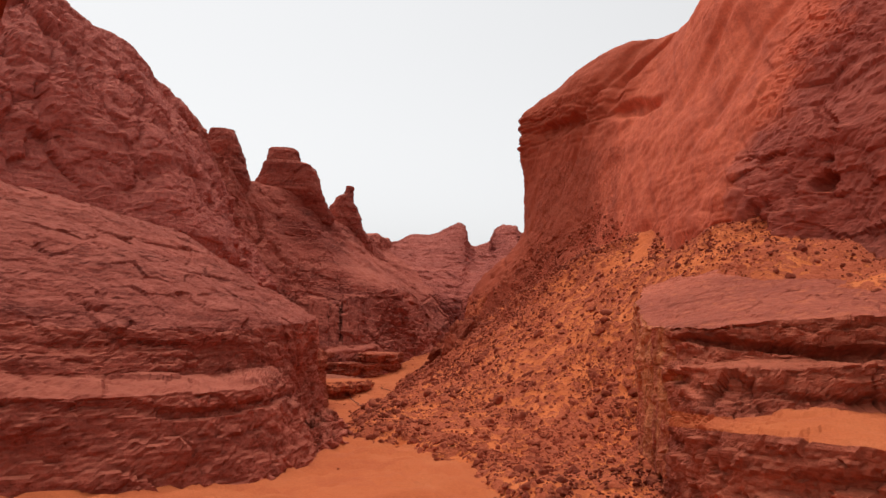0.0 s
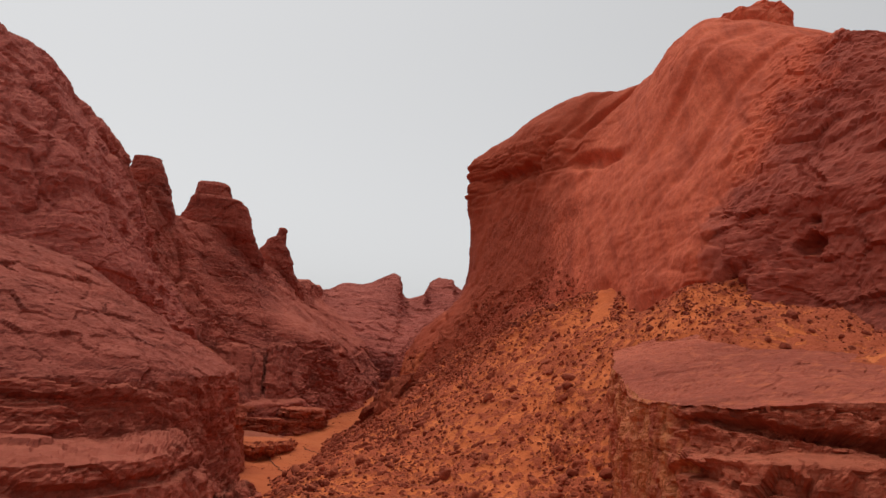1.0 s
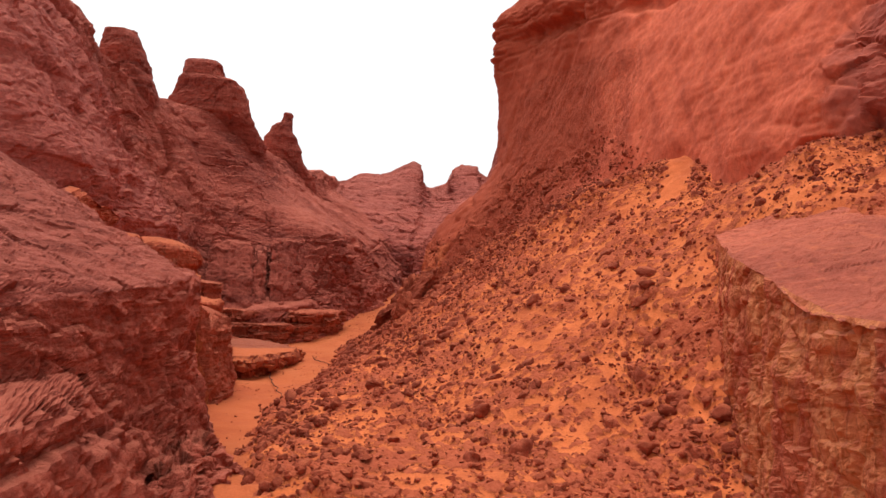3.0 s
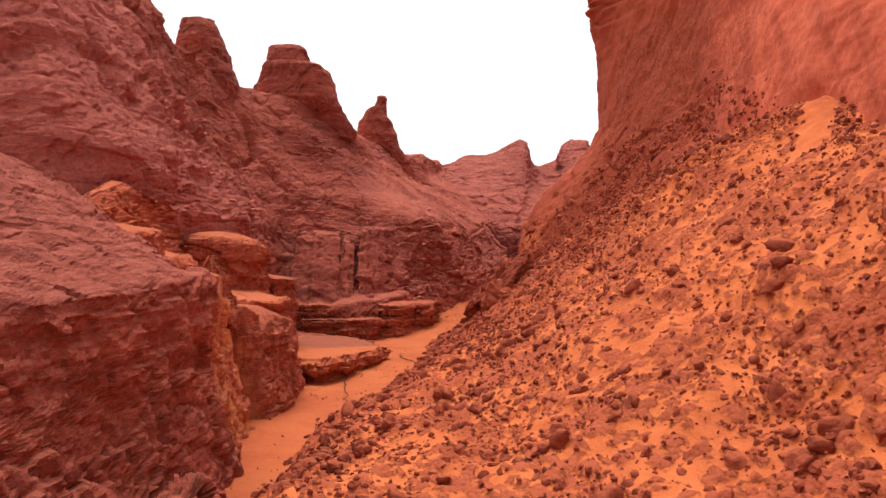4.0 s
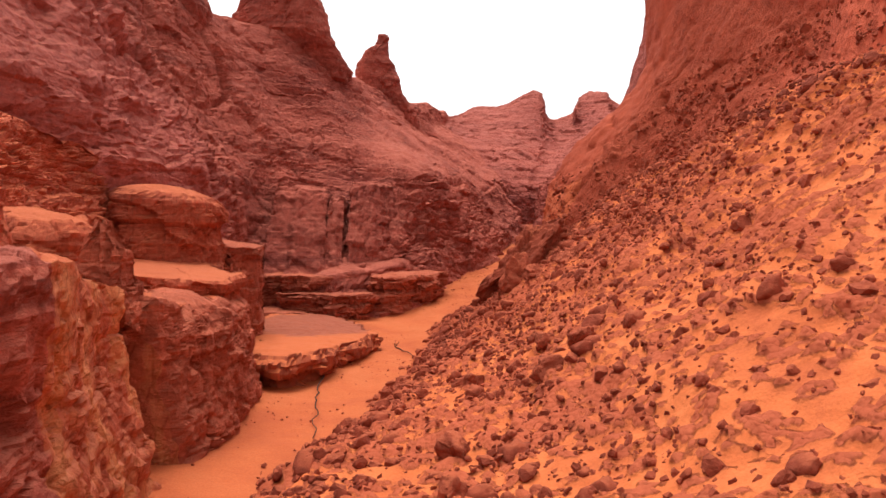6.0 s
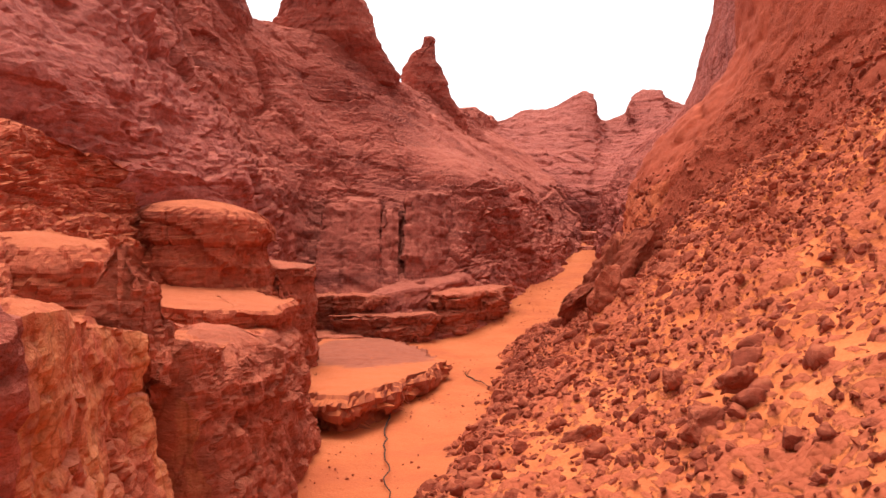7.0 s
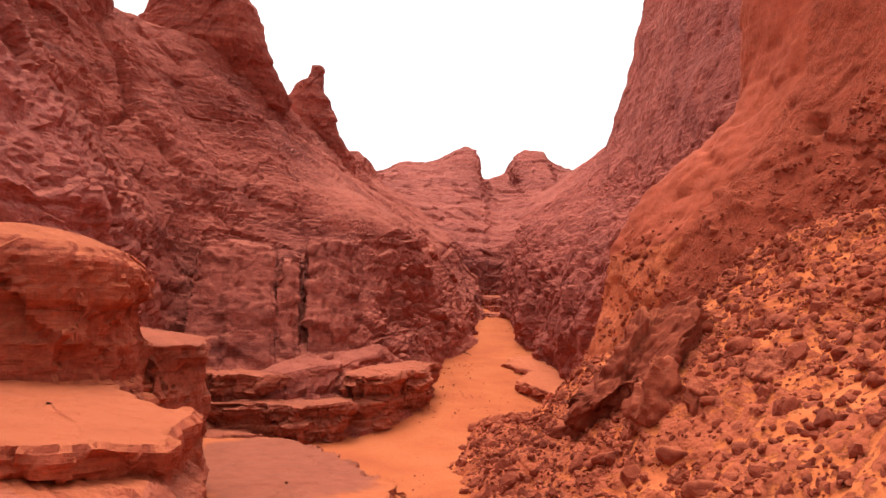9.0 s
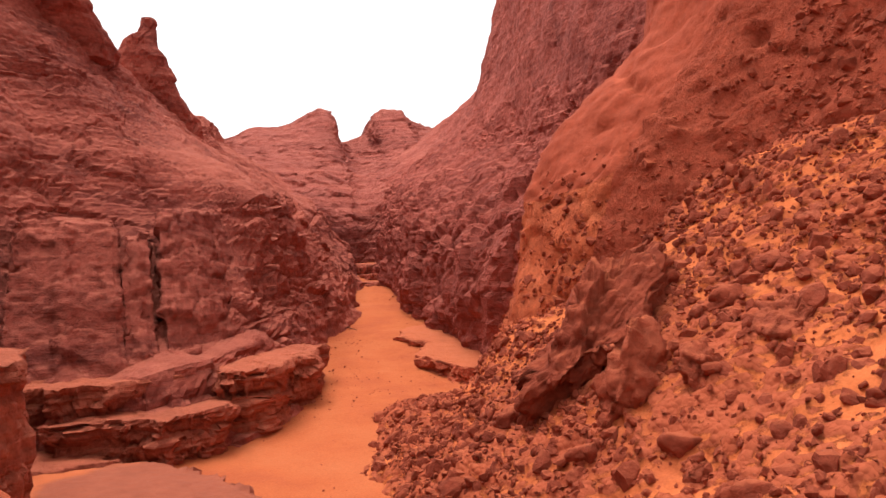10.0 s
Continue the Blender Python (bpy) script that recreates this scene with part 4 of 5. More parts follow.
tower("rock_pinnacle", "blunt red sandstone pinnacle on the west rim", [(12.5, -14.1, 44.5, 2.2, 1.9), (16.4, -13.9, 42.7, 1.75, 1.8), (17.8, -14.0, 42.4, 1.3, 1.4), (19.2, -14.15, 42.2, 0.95, 1.0), (19.8, -14.25, 42.2, 0.75, 0.7)], seed=5)
tower("rock_pinnacle", "broad shouldered red sandstone pinnacle on the west rim", [(12, -10.6, 52.0, 3.4, 2.0), (15.2, -10.2, 51, 3.4, 1.9), (16.8, -10.5, 49.8, 2.75, 2.0), (18.5, -10.3, 49.5, 2.15, 1.6), (19.0, -10.4, 49.4, 1.95, 1.5), (19.15, -10.85, 49.4, 1.35, 1.2), (20.1, -10.95, 49.4, 1.2, 0.9), (20.35, -11.0, 49.4, 0.95, 0.7)], seed=7)
tower("rock_pinnacle", "thin stepped red sandstone spire on the west rim", [(12, -6.6, 64.5, 2.9, 1.9), (14.8, -6.35, 63.8, 2.6, 1.8), (16, -6.6, 63.2, 1.8, 1.6), (18.1, -6.8, 63, 1.35, 1.3), (18.5, -6.8, 63, 1.0, 1.1), (19.1, -6.75, 63, 0.85, 1.0), (19.35, -6.4, 63, 0.5, 0.7), (20.3, -6.3, 63, 0.28, 0.4)], seed=9)
tower("rock_pinnacle", "small knobbly red turret on the cliff top", [(21, 16.2, 20.4, 2.2, 1.6), (23.2, 16.3, 20.3, 1.7, 1.3), (23.9, 16.8, 20.2, 1.0, 0.9), (24.2, 16.9, 20.2, 0.8, 0.8)], seed=15, material=R_CLIFF)


# ---- stones ----
def hull_mesh(name, rng, spread, count, material, flat=False):
    """An angular stone: the convex hull of points on a worn block."""
    bm = bmesh.new()
    for _ in range(count):
        v = Vector((rng.gauss(0, 1), rng.gauss(0, 1), rng.gauss(0, 1)))
        v.normalize()
        m = max(abs(c) for c in v)
        v = v * (0.55 + 0.45 / m * 0.72) * rng.uniform(0.82, 1.08)
        bm.verts.new((v.x * spread[0], v.y * spread[1], v.z * spread[2]))
    res = bmesh.ops.convex_hull(bm, input=bm.verts)
    bmesh.ops.delete(bm, geom=list({g for g in res["geom_interior"] + res["geom_unused"] if isinstance(g, bmesh.types.BMVert)}), context="VERTS")
    bmesh.ops.recalc_face_normals(bm, faces=bm.faces)
    me = bpy.data.meshes.new(name)
    bm.to_mesh(me)
    bm.free()
    me.polygons.foreach_set("use_smooth", [not flat] * len(me.polygons))
    me.materials.append(material)
    return me


def knobbly_stone(name, rng, squash, material, detail=2):
    """A broken stone: a ball cut by flat planes, then worn and roughened."""
    bm = bmesh.new()
    bmesh.ops.create_icosphere(bm, subdivisions=detail, radius=0.5)
    seed = rng.randrange(1000)
    v = np.array([tuple(q.co) for q in bm.verts])
    v = v * (1 + 0.22 * fbm(v * 3.1 + seed, 2, seed))[:, None]
    for _ in range(7):
        n = Vector((rng.gauss(0, 1), rng.gauss(0, 1), rng.gauss(0, 1)))
        n.normalize()
        d = rng.uniform(0.26, 0.4)
        v = v - np.array(n) * np.maximum(0, v @ np.array(n) - d)[:, None] * 0.85
    v = v * (1 + 0.16 * fbm(v * 5.5 + seed, 3, seed + 5, 0.6))[:, None] * 1.1 * np.array(squash)
    for q, c in zip(bm.verts, v):
        q.co = c
    me = bpy.data.meshes.new(name)
    bm.to_mesh(me)
    bm.free()
    me.polygons.foreach_set("use_smooth", [detail > 2] * len(me.polygons))
    me.materials.append(material)
    return me


rng = random.Random(11)
STONES = [knobbly_stone("stone", rng, (1.05, rng.uniform(0.75, 1.0), rng.uniform(0.62, 0.9)), R_STONE, 3) for _ in range(16)]
SMALL = [knobbly_stone("stone", rng, (1.05, rng.uniform(0.75, 1.0), rng.uniform(0.62, 0.9)), R_STONE) for _ in range(16)]


def stone_arrays(me):
    v = np.array([tuple(q.co) for q in me.vertices])
    t = np.array([tuple(q.vertices) for q in me.polygons if len(q.vertices) == 3])
    return v, t


SHAPES = [stone_arrays(me) for me in SMALL]
LOOSE = [stone_arrays(hull_mesh("chip", rng, (0.5, rng.uniform(0.4, 0.5), rng.uniform(0.34, 0.46)), 13, R_STONE)) for _ in range(14)]
GRIT = [stone_arrays(hull_mesh("grit", rng, (0.5, 0.45, 0.40), 9, R_STONE)) for _ in range(8)]


def spread_stones(grid, normals, count, size, mask, seed, deep=0.29):
    """Pick places on a grid of points: rows of place, normal, size and turn."""
    r = np.random.default_rng(seed)
    flatp, flatn = grid.reshape(-1, 3), normals.reshape(-1, 3)
    pick = r.integers(0, len(flatp), count * 4)
    keep = pick[r.random(len(pick)) < mask(flatp[pick])][:count]
    q = flatp[keep] + r.uniform(-0.05, 0.05, (len(keep), 3)) * (1, 1, 0)
    s = size(r, q)
    return q - flatn[keep] * (s * deep - 0.2 * s)[:, None], flatn[keep], s, r.random((len(keep), 3))


def turn_of(n, k):
    """Lay a stone roughly along its slope, turned by chance."""
    q = Vector((0, 0, 1)).rotation_difference(Vector(n))
    e = Euler(((k[0] - 0.5) * 1.0, (k[1] - 0.5) * 1.0, k[2] * 6.283))
    return (q.to_matrix() @ e.to_matrix()).to_4x4()


def joined_stones(name, rows, label, material=R_STONE, parent=None, shapes=SHAPES):
    V, F, base = [], [], 0
    for p, n, s, k in zip(*rows):
        v, t = shapes[int(k[0] * 997) % len(shapes)]
        m = np.array(turn_of(n, k).to_3x3())
        V.append(v @ m.T * s * (1, 1, 0.85 + 0.3 * k[1]) + p)
        F.append(t + base)
        base += len(v)
    ob = new(name, mesh_of(name, np.vstack(V), np.vstack(F), material, True))
    ob.parent = parent
    return tagged(ob, label, kind="stuff")


def toe_x(y):
    return np.interp(y, [t[1] for t in TOE_LINE], [t[0] for t in TOE_LINE])


def scree_mask(q):
    x, y, z = q.T
    toe = toe_x(y) + 0.6
    low = 1 - smooth(x - toe, 0.5, 8.5)
    foot = 1 - smooth(x - toe, 0.3, 2.2)
    rough = smooth(y, 21, 25) * smooth(x, 2.5, 4.5)
    patch = smooth(fbm(q * 0.55, 3, 201), -0.6, 0.35)
    return np.clip((0.6 + 0.4 * low) * (0.38 + 0.62 * patch) + 0.6 * foot + 0.5 * rough, 0, 1) * no_drift(q) * (x > toe - 1.2)


def stone_size(lo, width, top):
    return lambda r, q: np.clip(lo * np.exp(np.abs(r.normal(0, width, len(q)))), lo * 0.7, top)


big = spread_stones(talus_grid, tn, 300, stone_size(0.17, 0.42, 0.46), lambda q: scree_mask(q) * ((q[:, 1] > 6) & (q[:, 1] < 34) & (q[:, 0] < 6)), 301)
for p, n, s, k in zip(*big):
    st = new("stone", STONES[int(k[1] * 991) % len(STONES)])
    st.matrix_world = Matrix.Translation(p) @ turn_of(n, k) @ Matrix.Diagonal((s * 1.15, s, s * (0.8 + 0.3 * k[0]), 1))
    st.parent = scree
joined_stones("cobbles", spread_stones(talus_grid, tn, 2700, stone_size(0.13, 0.42, 0.40), scree_mask, 304), "dark red cobbles half sunk in sand", parent=scree)
joined_stones("loose_stones", spread_stones(talus_grid, tn, 9500, stone_size(0.09, 0.42, 0.30), scree_mask, 302), "dark red stones strewn over sand", parent=scree, shapes=LOOSE)
joined_stones("clods", spread_stones(talus_grid, tn, 10500, stone_size(0.068, 0.45, 0.26), scree_mask, 307, 0.42), "rounded clods of sandy crust", M_CLOD, scree, GRIT)
joined_stones("small_stones", spread_stones(talus_grid, tn, 15000, stone_size(0.06, 0.42, 0.18), lambda q: (0.35 + 0.65 * smooth(fbm(q * 0.9, 3, 209), -0.3, 0.4)) * no_drift(q) * (q[:, 0] > toe_x(q[:, 1])), 309), "small red stones all over the sand", parent=scree, shapes=GRIT)
joined_stones("block_rubble", spread_stones(talus_grid, tn, 1500, stone_size(0.13, 0.45, 0.45), lambda q: smooth(q[:, 1], 20, 23) * (1 - smooth(q[:, 1], 31, 33)) * (q[:, 0] > toe_x(q[:, 1])) * (0.25 + 0.75 * smooth(fbm(q * 0.7, 2, 215), -0.2, 0.4)), 315), "broken dark red blocks on the upper slope", parent=scree)
joined_stones("pebbles", spread_stones(talus_grid, tn, 5000, stone_size(0.036, 0.5, 0.10), scree_mask, 303), "small dark red pebbles", parent=scree, shapes=GRIT)


# ---- crags, slabs and boulders ----
def crag(name, label, outline, z0, z1, shape, res, material, seed, category="rock", crown=0.05, group="", lean=(0, 0), flat=False, tilt=(0, 0), jag=1.0, **how):
    """A worn rock on a plan outline. shape: (height 0 to 1, scale of the outline) from foot to top."""
    o = np.array(outline, float)
    k = len(o)
    per = np.linalg.norm(np.roll(o, -1, 0) - o, axis=1).sum()
    m = max(20, int(per / res))
    ring = np.vstack([o[-2:], o, o[:3]])
    at = np.linspace(0, k, m, endpoint=False) + 2
    i = np.floor(at).astype(int)
    f = (at - i)[:, None]
    a, b, c, d = ring[i - 1], ring[i], ring[i + 1], ring[i + 2]
    ring = (b * (2 * f ** 3 - 3 * f ** 2 + 1) + (c - a) * 0.05 * (f ** 3 - 2 * f ** 2 + f) + c * (3 * f ** 2 - 2 * f ** 3) + (d - b) * 0.05 * (f ** 3 - f ** 2))
    mid = ring.mean(0)
    flatring = np.concatenate([ring, np.zeros((m, 1))], 1)
    ring = ring + (ring - mid) / np.linalg.norm(ring - mid, axis=1, keepdims=True) * jag * (0.16 * vnoise(flatring * 1.1, seed) + 0.10 * vnoise(flatring * 2.9, seed + 1) + 0.04 * vnoise(flatring * 7.0, seed + 2))[:, None]
    hs, sc = np.array(shape, float).T
    rows = max(4, int((z1 - z0) / res))
    h = np.linspace(0, 1, rows + 1)
    scale = np.interp(h, hs, sc)
    cap = max(3, int(np.linalg.norm(ring - mid, axis=1).mean() * sc[-1] / res))
    t = np.linspace(1, 0.02, cap + 1)[1:]
    scale, z = np.concatenate([scale, sc[-1] * t]), np.concatenate([z0 + (z1 - z0) * h, z1 + crown * (1 - t ** 2)])
    G = np.concatenate([mid + (ring - mid) * scale[:, None, None], np.broadcast_to(z[:, None, None], (len(z), m, 1))], 2)
    G = G + (G[:, :, 2:] - z0) * np.array([*lean, 0.0])
    G[:, :, 2] += ((G[:, :, :2] - mid) @ np.array(tilt, float)) * (G[:, :, 2] - z0) / (z1 - z0)
    n = normals_of(np.concatenate([G[:, -1:], G, G[:, :1]], 1))[:, 1:-1]
    p = weather(G.reshape(-1, 3), n.reshape(-1, 3), seed=seed, **how)
    idx = np.arange(len(z) * m).reshape(len(z), m)
    j = np.roll(idx, -1, 1)
    f = np.stack([idx[:-1], j[:-1], j[1:], idx[1:]], -1).reshape(-1, 4)
    ob, cut = new(name), rows * m
    used = np.unique(f[cut:])
    part("rock_face", mesh_of("rock_face", p[:f[:cut].max() + 1], f[:cut], material, flat), ob)
    part("rock_top", mesh_of("rock_top", p[used], f[cut:] - used.min(), material), ob, "flat worn top")
    return tagged(ob, label, category, group)


crag("rock_slab", "low red rock slab on the sand with a damp sandy top", [(-4.6, 24.9), (-3.9, 24.9), (-3.1, 26.6), (-2.6, 28.7), (-2.25, 30.1), (-2.8, 30.9), (-3.5, 33.1), (-4.8, 34.6), (-6.6, 34.3), (-6.9, 31), (-6.2, 28)],
     1.9, 3.04, [(0, 0.9), (0.5, 0.92), (0.62, 1.02), (0.85, 1.03), (0.93, 0.99), (1, 0.97)], 0.06, R_DAMP, 211, "rock slab", 0.12, flat=True, lump=0.05, bed=0.10, thick=0.3, block=0.16, size=0.7, fine=0.02, crumb=0.04, level=0.9)
SOFT = dict(lump=0.06, bed=0.03, thick=0.4, block=0.13, size=1.3, fine=0.015, crumb=0.025, level=0.9, flute=0.05, pitch=0.9, brick=0.06, course=(0.5, 0.9), flat=True)
crag("rock_ledge", "flat-topped jutting red ledge under drifted orange sand", [(-6.6, 22.4), (-5.7, 22.8), (-4.95, 23.2), (-4.95, 24.5), (-5.8, 25.6), (-7.2, 26.6), (-8.6, 26.6), (-8.0, 23.5)],
     1.9, 5.12, [(0, 1.08), (0.3, 1.0), (0.7, 0.94), (0.9, 0.9), (0.93, 0.97), (0.985, 0.98), (1, 0.95)], 0.055, R_SAND, 217, "rock ledge", 0.02, tilt=(-0.09, 0.04), **SOFT)
crag("dome_rock", "rounded red sandstone dome with a sandy cap", [(-7.9, 25.3), (-6.6, 25.5), (-6.15, 26.3), (-6.1, 27.2), (-6.7, 27.9), (-8.2, 28), (-9.4, 27), (-9.2, 25.6)],
     4.4, 7.0, [(0, 1.12), (0.3, 1.06), (0.34, 0.96), (0.52, 0.98), (0.56, 0.9), (0.68, 0.86), (0.73, 0.98), (0.84, 0.97), (0.93, 0.92), (1, 0.74)], 0.055, R_SAND, 223, "rock", 0.22, tilt=(-0.06, 0), **SOFT)
crag("rock_buttress", "red rock buttress with an overhanging sandy head", [(-5.9, 20.3), (-5.0, 19.3), (-4.3, 19.4), (-4.0, 20.3), (-4.3, 21.5), (-5.2, 22.3), (-6.2, 22)],
     1.8, 4.72, [(0, 1.1), (0.25, 1.0), (0.5, 0.88), (0.72, 0.8), (0.77, 0.92), (0.88, 0.94), (0.96, 0.84), (1, 0.66)], 0.04, R_LEDGE, 229, "rock", 0.2, tilt=(-0.12, 0.05), **SOFT)
crag("rock_buttress", "narrow upright red rock wall behind the sandy ledge", [(-6.9, 26.6), (-6.0, 27.0), (-5.5, 28.1), (-5.7, 29.6), (-7.2, 30.4), (-8.8, 29.5), (-8.6, 27.6)],
     1.9, 5.75, [(0, 1.12), (0.3, 1.02), (0.6, 0.97), (0.9, 0.94), (0.94, 0.98), (1, 0.95)], 0.05, R_LEDGE, 231, "rock", 0.05, tilt=(-0.1, 0), **SOFT)
crag("rock_lump", "stepped red rock with sand on its shoulders", [(-7.4, 14.2), (-6.1, 14.0), (-5.3, 15.2), (-5.5, 16.6), (-6.4, 17.6), (-7.8, 17.2), (-8.2, 15.5)],
     4.6, 6.8, [(0, 1.1), (0.3, 1.0), (0.36, 1.05), (0.44, 1.03), (0.47, 0.78), (0.8, 0.7), (0.86, 0.76), (0.97, 0.73), (1, 0.68)], 0.055, R_SAND, 237, "rock", 0.08, tilt=(-0.1, 0.06), **SOFT)
crag("rock_lump", "low red rock hump dusted with orange sand", [(-8.0, 18.2), (-6.6, 17.9), (-5.9, 18.8), (-6.0, 20.2), (-6.9, 21.4), (-8.3, 21.2), (-8.9, 19.6)],
     4.6, 6.3, [(0, 1.1), (0.3, 1.02), (0.36, 1.06), (0.45, 1.03), (0.48, 0.8), (0.85, 0.72), (1, 0.62)], 0.055, R_SAND, 239, "rock", 0.1, tilt=(-0.12, 0.05), **SOFT)
crag("leaning_rock", "upright pointed slab of red rock on the bench", [(-5.75, 18.0), (-5.2, 17.85), (-4.85, 18.15), (-4.9, 18.6), (-5.7, 18.75)],
     4.3, 6.25, [(0, 1.05), (0.35, 1.0), (0.7, 0.8), (0.9, 0.55), (1, 0.35)], 0.04, R_LEDGE, 247, "rock", 0.05, "", (-0.05, 0.05), **SOFT)
crag("flat_ledge", "thin flat red rock shelf half buried in sand", [(2.1, 41.6), (3.0, 39.6), (4.4, 39.4), (4.8, 43.8), (3.9, 46.4), (2.9, 46.0), (2.3, 44.6), (2.75, 43.2)],
     2.9, 4.03, [(0, 1.05), (0.5, 1.0), (0.75, 0.93), (0.82, 1.0), (1, 0.96)], 0.06, R_SAND, 241, "rock shelf", 0.1, flat=True, tilt=(0.03, 0.12), lump=0.06, bed=0.08, thick=0.2, block=0.14, size=0.8, fine=0.02, crumb=0.04, level=0.9)
crag("rubble_apron", "crumbled red rubble banked against the bluff", [(-3.6, 6.2), (-2.6, 7.2), (-2.2, 9.2), (-2.4, 11.2), (-3.0, 12.6), (-3.9, 12), (-4.1, 8)],
     1.5, 2.75, [(0, 1.12), (0.5, 0.8), (1, 0.4)], 0.05, R_NEAR, 243, "rubble", 0.1, flat=True, lump=0.10, bed=0.0, block=0.22, size=0.6, fine=0.03, crumb=0.05, brick=0.12, course=(0.25, 0.4))


def boulder(place, size, seed, label, squash=(1, 0.85, 0.75), turn=(0, 0, 0), detail=4, name="boulder", material=None):
    bm = bmesh.new()
    bmesh.ops.create_icosphere(bm, subdivisions=detail, radius=0.5)
    v = np.array([tuple(q.co) for q in bm.verts])
    n = v / np.linalg.norm(v, axis=1, keepdims=True)
    box = n / np.abs(n).max(1, keepdims=True) * 0.42
    edge, val, plane = cells(v * 2.3 + seed * 3.7, seed)
    e2, v2, pl2 = cells(v * 5.5 + seed * 1.7, seed + 4)
    cut = random.Random(seed)
    body = v * 0.45 + box * 0.55
    for _ in range(7):
        a = Vector((cut.gauss(0, 1), cut.gauss(0, 1), cut.gauss(0, 1)))
        a.normalize()
        body = body - np.array(a) * np.maximum(0, body @ np.array(a) - cut.uniform(0.27, 0.4))[:, None] * 0.9
    p = body + n * (0.22 * plane + 0.10 * (val - 0.5) + 0.05 * pl2 + 0.03 * (v2 - 0.5) + 0.02 * fbm(v * 7, 3, seed))[:, None]
    p = p * size * np.array(squash)
    wear = sum(0.55 ** o * np.abs(vnoise(p * 2.6 * 2.1 ** o + seed, seed + o)) for o in range(4))
    e3, v3, pl3 = cells(p * 1.9 + seed, seed + 8)
    p = p + n * (0.05 * size ** 0.5 * (wear - 0.8) + 0.09 * size ** 0.5 * pl3 + 0.04 * size ** 0.5 * (v3 - 0.5))[:, None]
    p = p + n * (0.035 * size ** 0.5 * fbm(p * 4.5 + seed, 4, seed + 12, 0.6))[:, None]
    for q, c in zip(bm.verts, p):
        q.co = c
    me = bpy.data.meshes.new(name)
    bm.to_mesh(me)
    bm.free()
    me.polygons.foreach_set("use_smooth", [True] * len(me.polygons))
    me.materials.append(material or R_BOULDER)
    ob = new(name, me)
    ob.matrix_world = Matrix.Translation(place) @ Euler([radians(t) for t in turn]).to_matrix().to_4x4()
    return tagged(ob, label, "boulder", "boulders on the scree")


LOWER = [(-0.6, 11.3, 2.5, 1.15), (0.34, 15.3, 3.2, 0.8), (1.3, 10.4, 2.85, 0.55), (5.3, 9.2, 4.1, 0.75), (4.8, 9.1, 3.7, 0.7), (4.2, 9.6, 3.6, 0.6), (-0.7, 12.9, 2.5, 1.0), (0.3, 17, 3.25, 0.8),
         (1.86, 20.7, 4.3, 0.6), (1.7, 18.3, 4.2, 0.85), (2.3, 19.1, 4.6, 0.8), (0.5, 20.2, 3.55, 0.75), (7.05, 16.1, 7.55, 0.5), (1.9, 6.9, 2.3, 0.5), (4.4, 6.1, 2.6, 0.8), (3.9, 6.6, 2.6, 0.6)]
UPPER = [(2.3, 27.3, 5.1, 0.95), (1.45, 26.3, 4.15, 0.6), (2.9, 24.6, 5.3, 0.6), (3.4, 23.6, 5.75, 0.8), (3.0, 27.7, 5.7, 0.8), (5.2, 25.1, 7.4, 0.85), (4.6, 27.8, 7.0, 1.0), (5.2, 30.1, 7.8, 0.9), (0.8, 27.9, 3.8, 0.55),
         (1.5, 26.4, 4.25, 0.6), (1.9, 25.7, 4.55, 0.55), (1.2, 32, 4.1, 0.7), (3.9, 29.2, 6.4, 0.8), (0.2, 30.6, 3.5, 0.6), (0.5, 29, 3.7, 0.7)]
for i, (x, y, z, d) in enumerate(LOWER + UPPER):
    boulder((x, y, z - 0.1), d * 0.74, 401 + 7 * i, "angular dark red boulder sunk in the sandy slope", (1, 0.7 + 0.05 * (i % 6), 0.62 + 0.06 * (i % 5)), (10 * (i % 5) - 20, 38 - 12 * (i % 3), 47 * i))
boulder((1.75, 28.1, 4.8), 1.75, 911, "upright slab-faced red boulder on the slope", (0.75, 0.6, 1.0), (-8, 14, 20), 5)
boulder((2.3, 27.2, 4.95), 1.05, 919, "upright red-brown block sunk in the slope", (0.8, 0.6, 1.0), (-6, 10, 35), 5)
boulder((3.25, 26.9, 5.5), 1.15, 923, "broad crusted red-brown block on the slope", (1.0, 0.7, 0.7), (8, -30, 10), 5)
boulder((2.0, 29.7, 5.4), 3.7, 917, "long leaning fin of dark red rock", (1.0, 0.46, 0.34), (12, -52, 8), 6, material=R_STONE)


def root(points, radius, label, name="dry_root"):
    """A thin dead root lying on the sand, with a wavering line."""
    cu = bpy.data.curves.new(name, "CURVE")
    cu.dimensions, cu.bevel_depth, cu.bevel_resolution = "3D", radius, 1
    pts = np.array(points, float)
    at = np.linspace(0, len(pts) - 1, 26)
    q = np.stack([np.interp(at, np.arange(len(pts)), pts[:, k]) for k in range(3)], 1)
    q[:, :2] += 0.10 * np.stack([vnoise(q * 2.3, 61), vnoise(q * 2.3, 62)], 1)
    sp = cu.splines.new("POLY")
    sp.points.add(len(q) - 1)
    for k, c in enumerate(q):
        sp.points[k].co = (*c, 1)
        sp.points[k].radius = 1.0 - 0.6 * k / len(q)
    tmp = bpy.data.objects.new(name, cu)
    me = bpy.data.meshes.new_from_object(tmp)
    bpy.data.objects.remove(tmp)
    me.materials.clear()
    me.materials.append(M_WOOD)
    return tagged(new(name, me), label, "dead root")


M_WOOD, _n, _l, _b = tree("dead_wood", 0.9)
_l.new(ramp(_n, _l, cloud(_n, _l, 18, 4), (0.35, (0.05, 0.02, 0.014)), (0.7, (0.13, 0.055, 0.035))), _b.inputs["Base Color"])


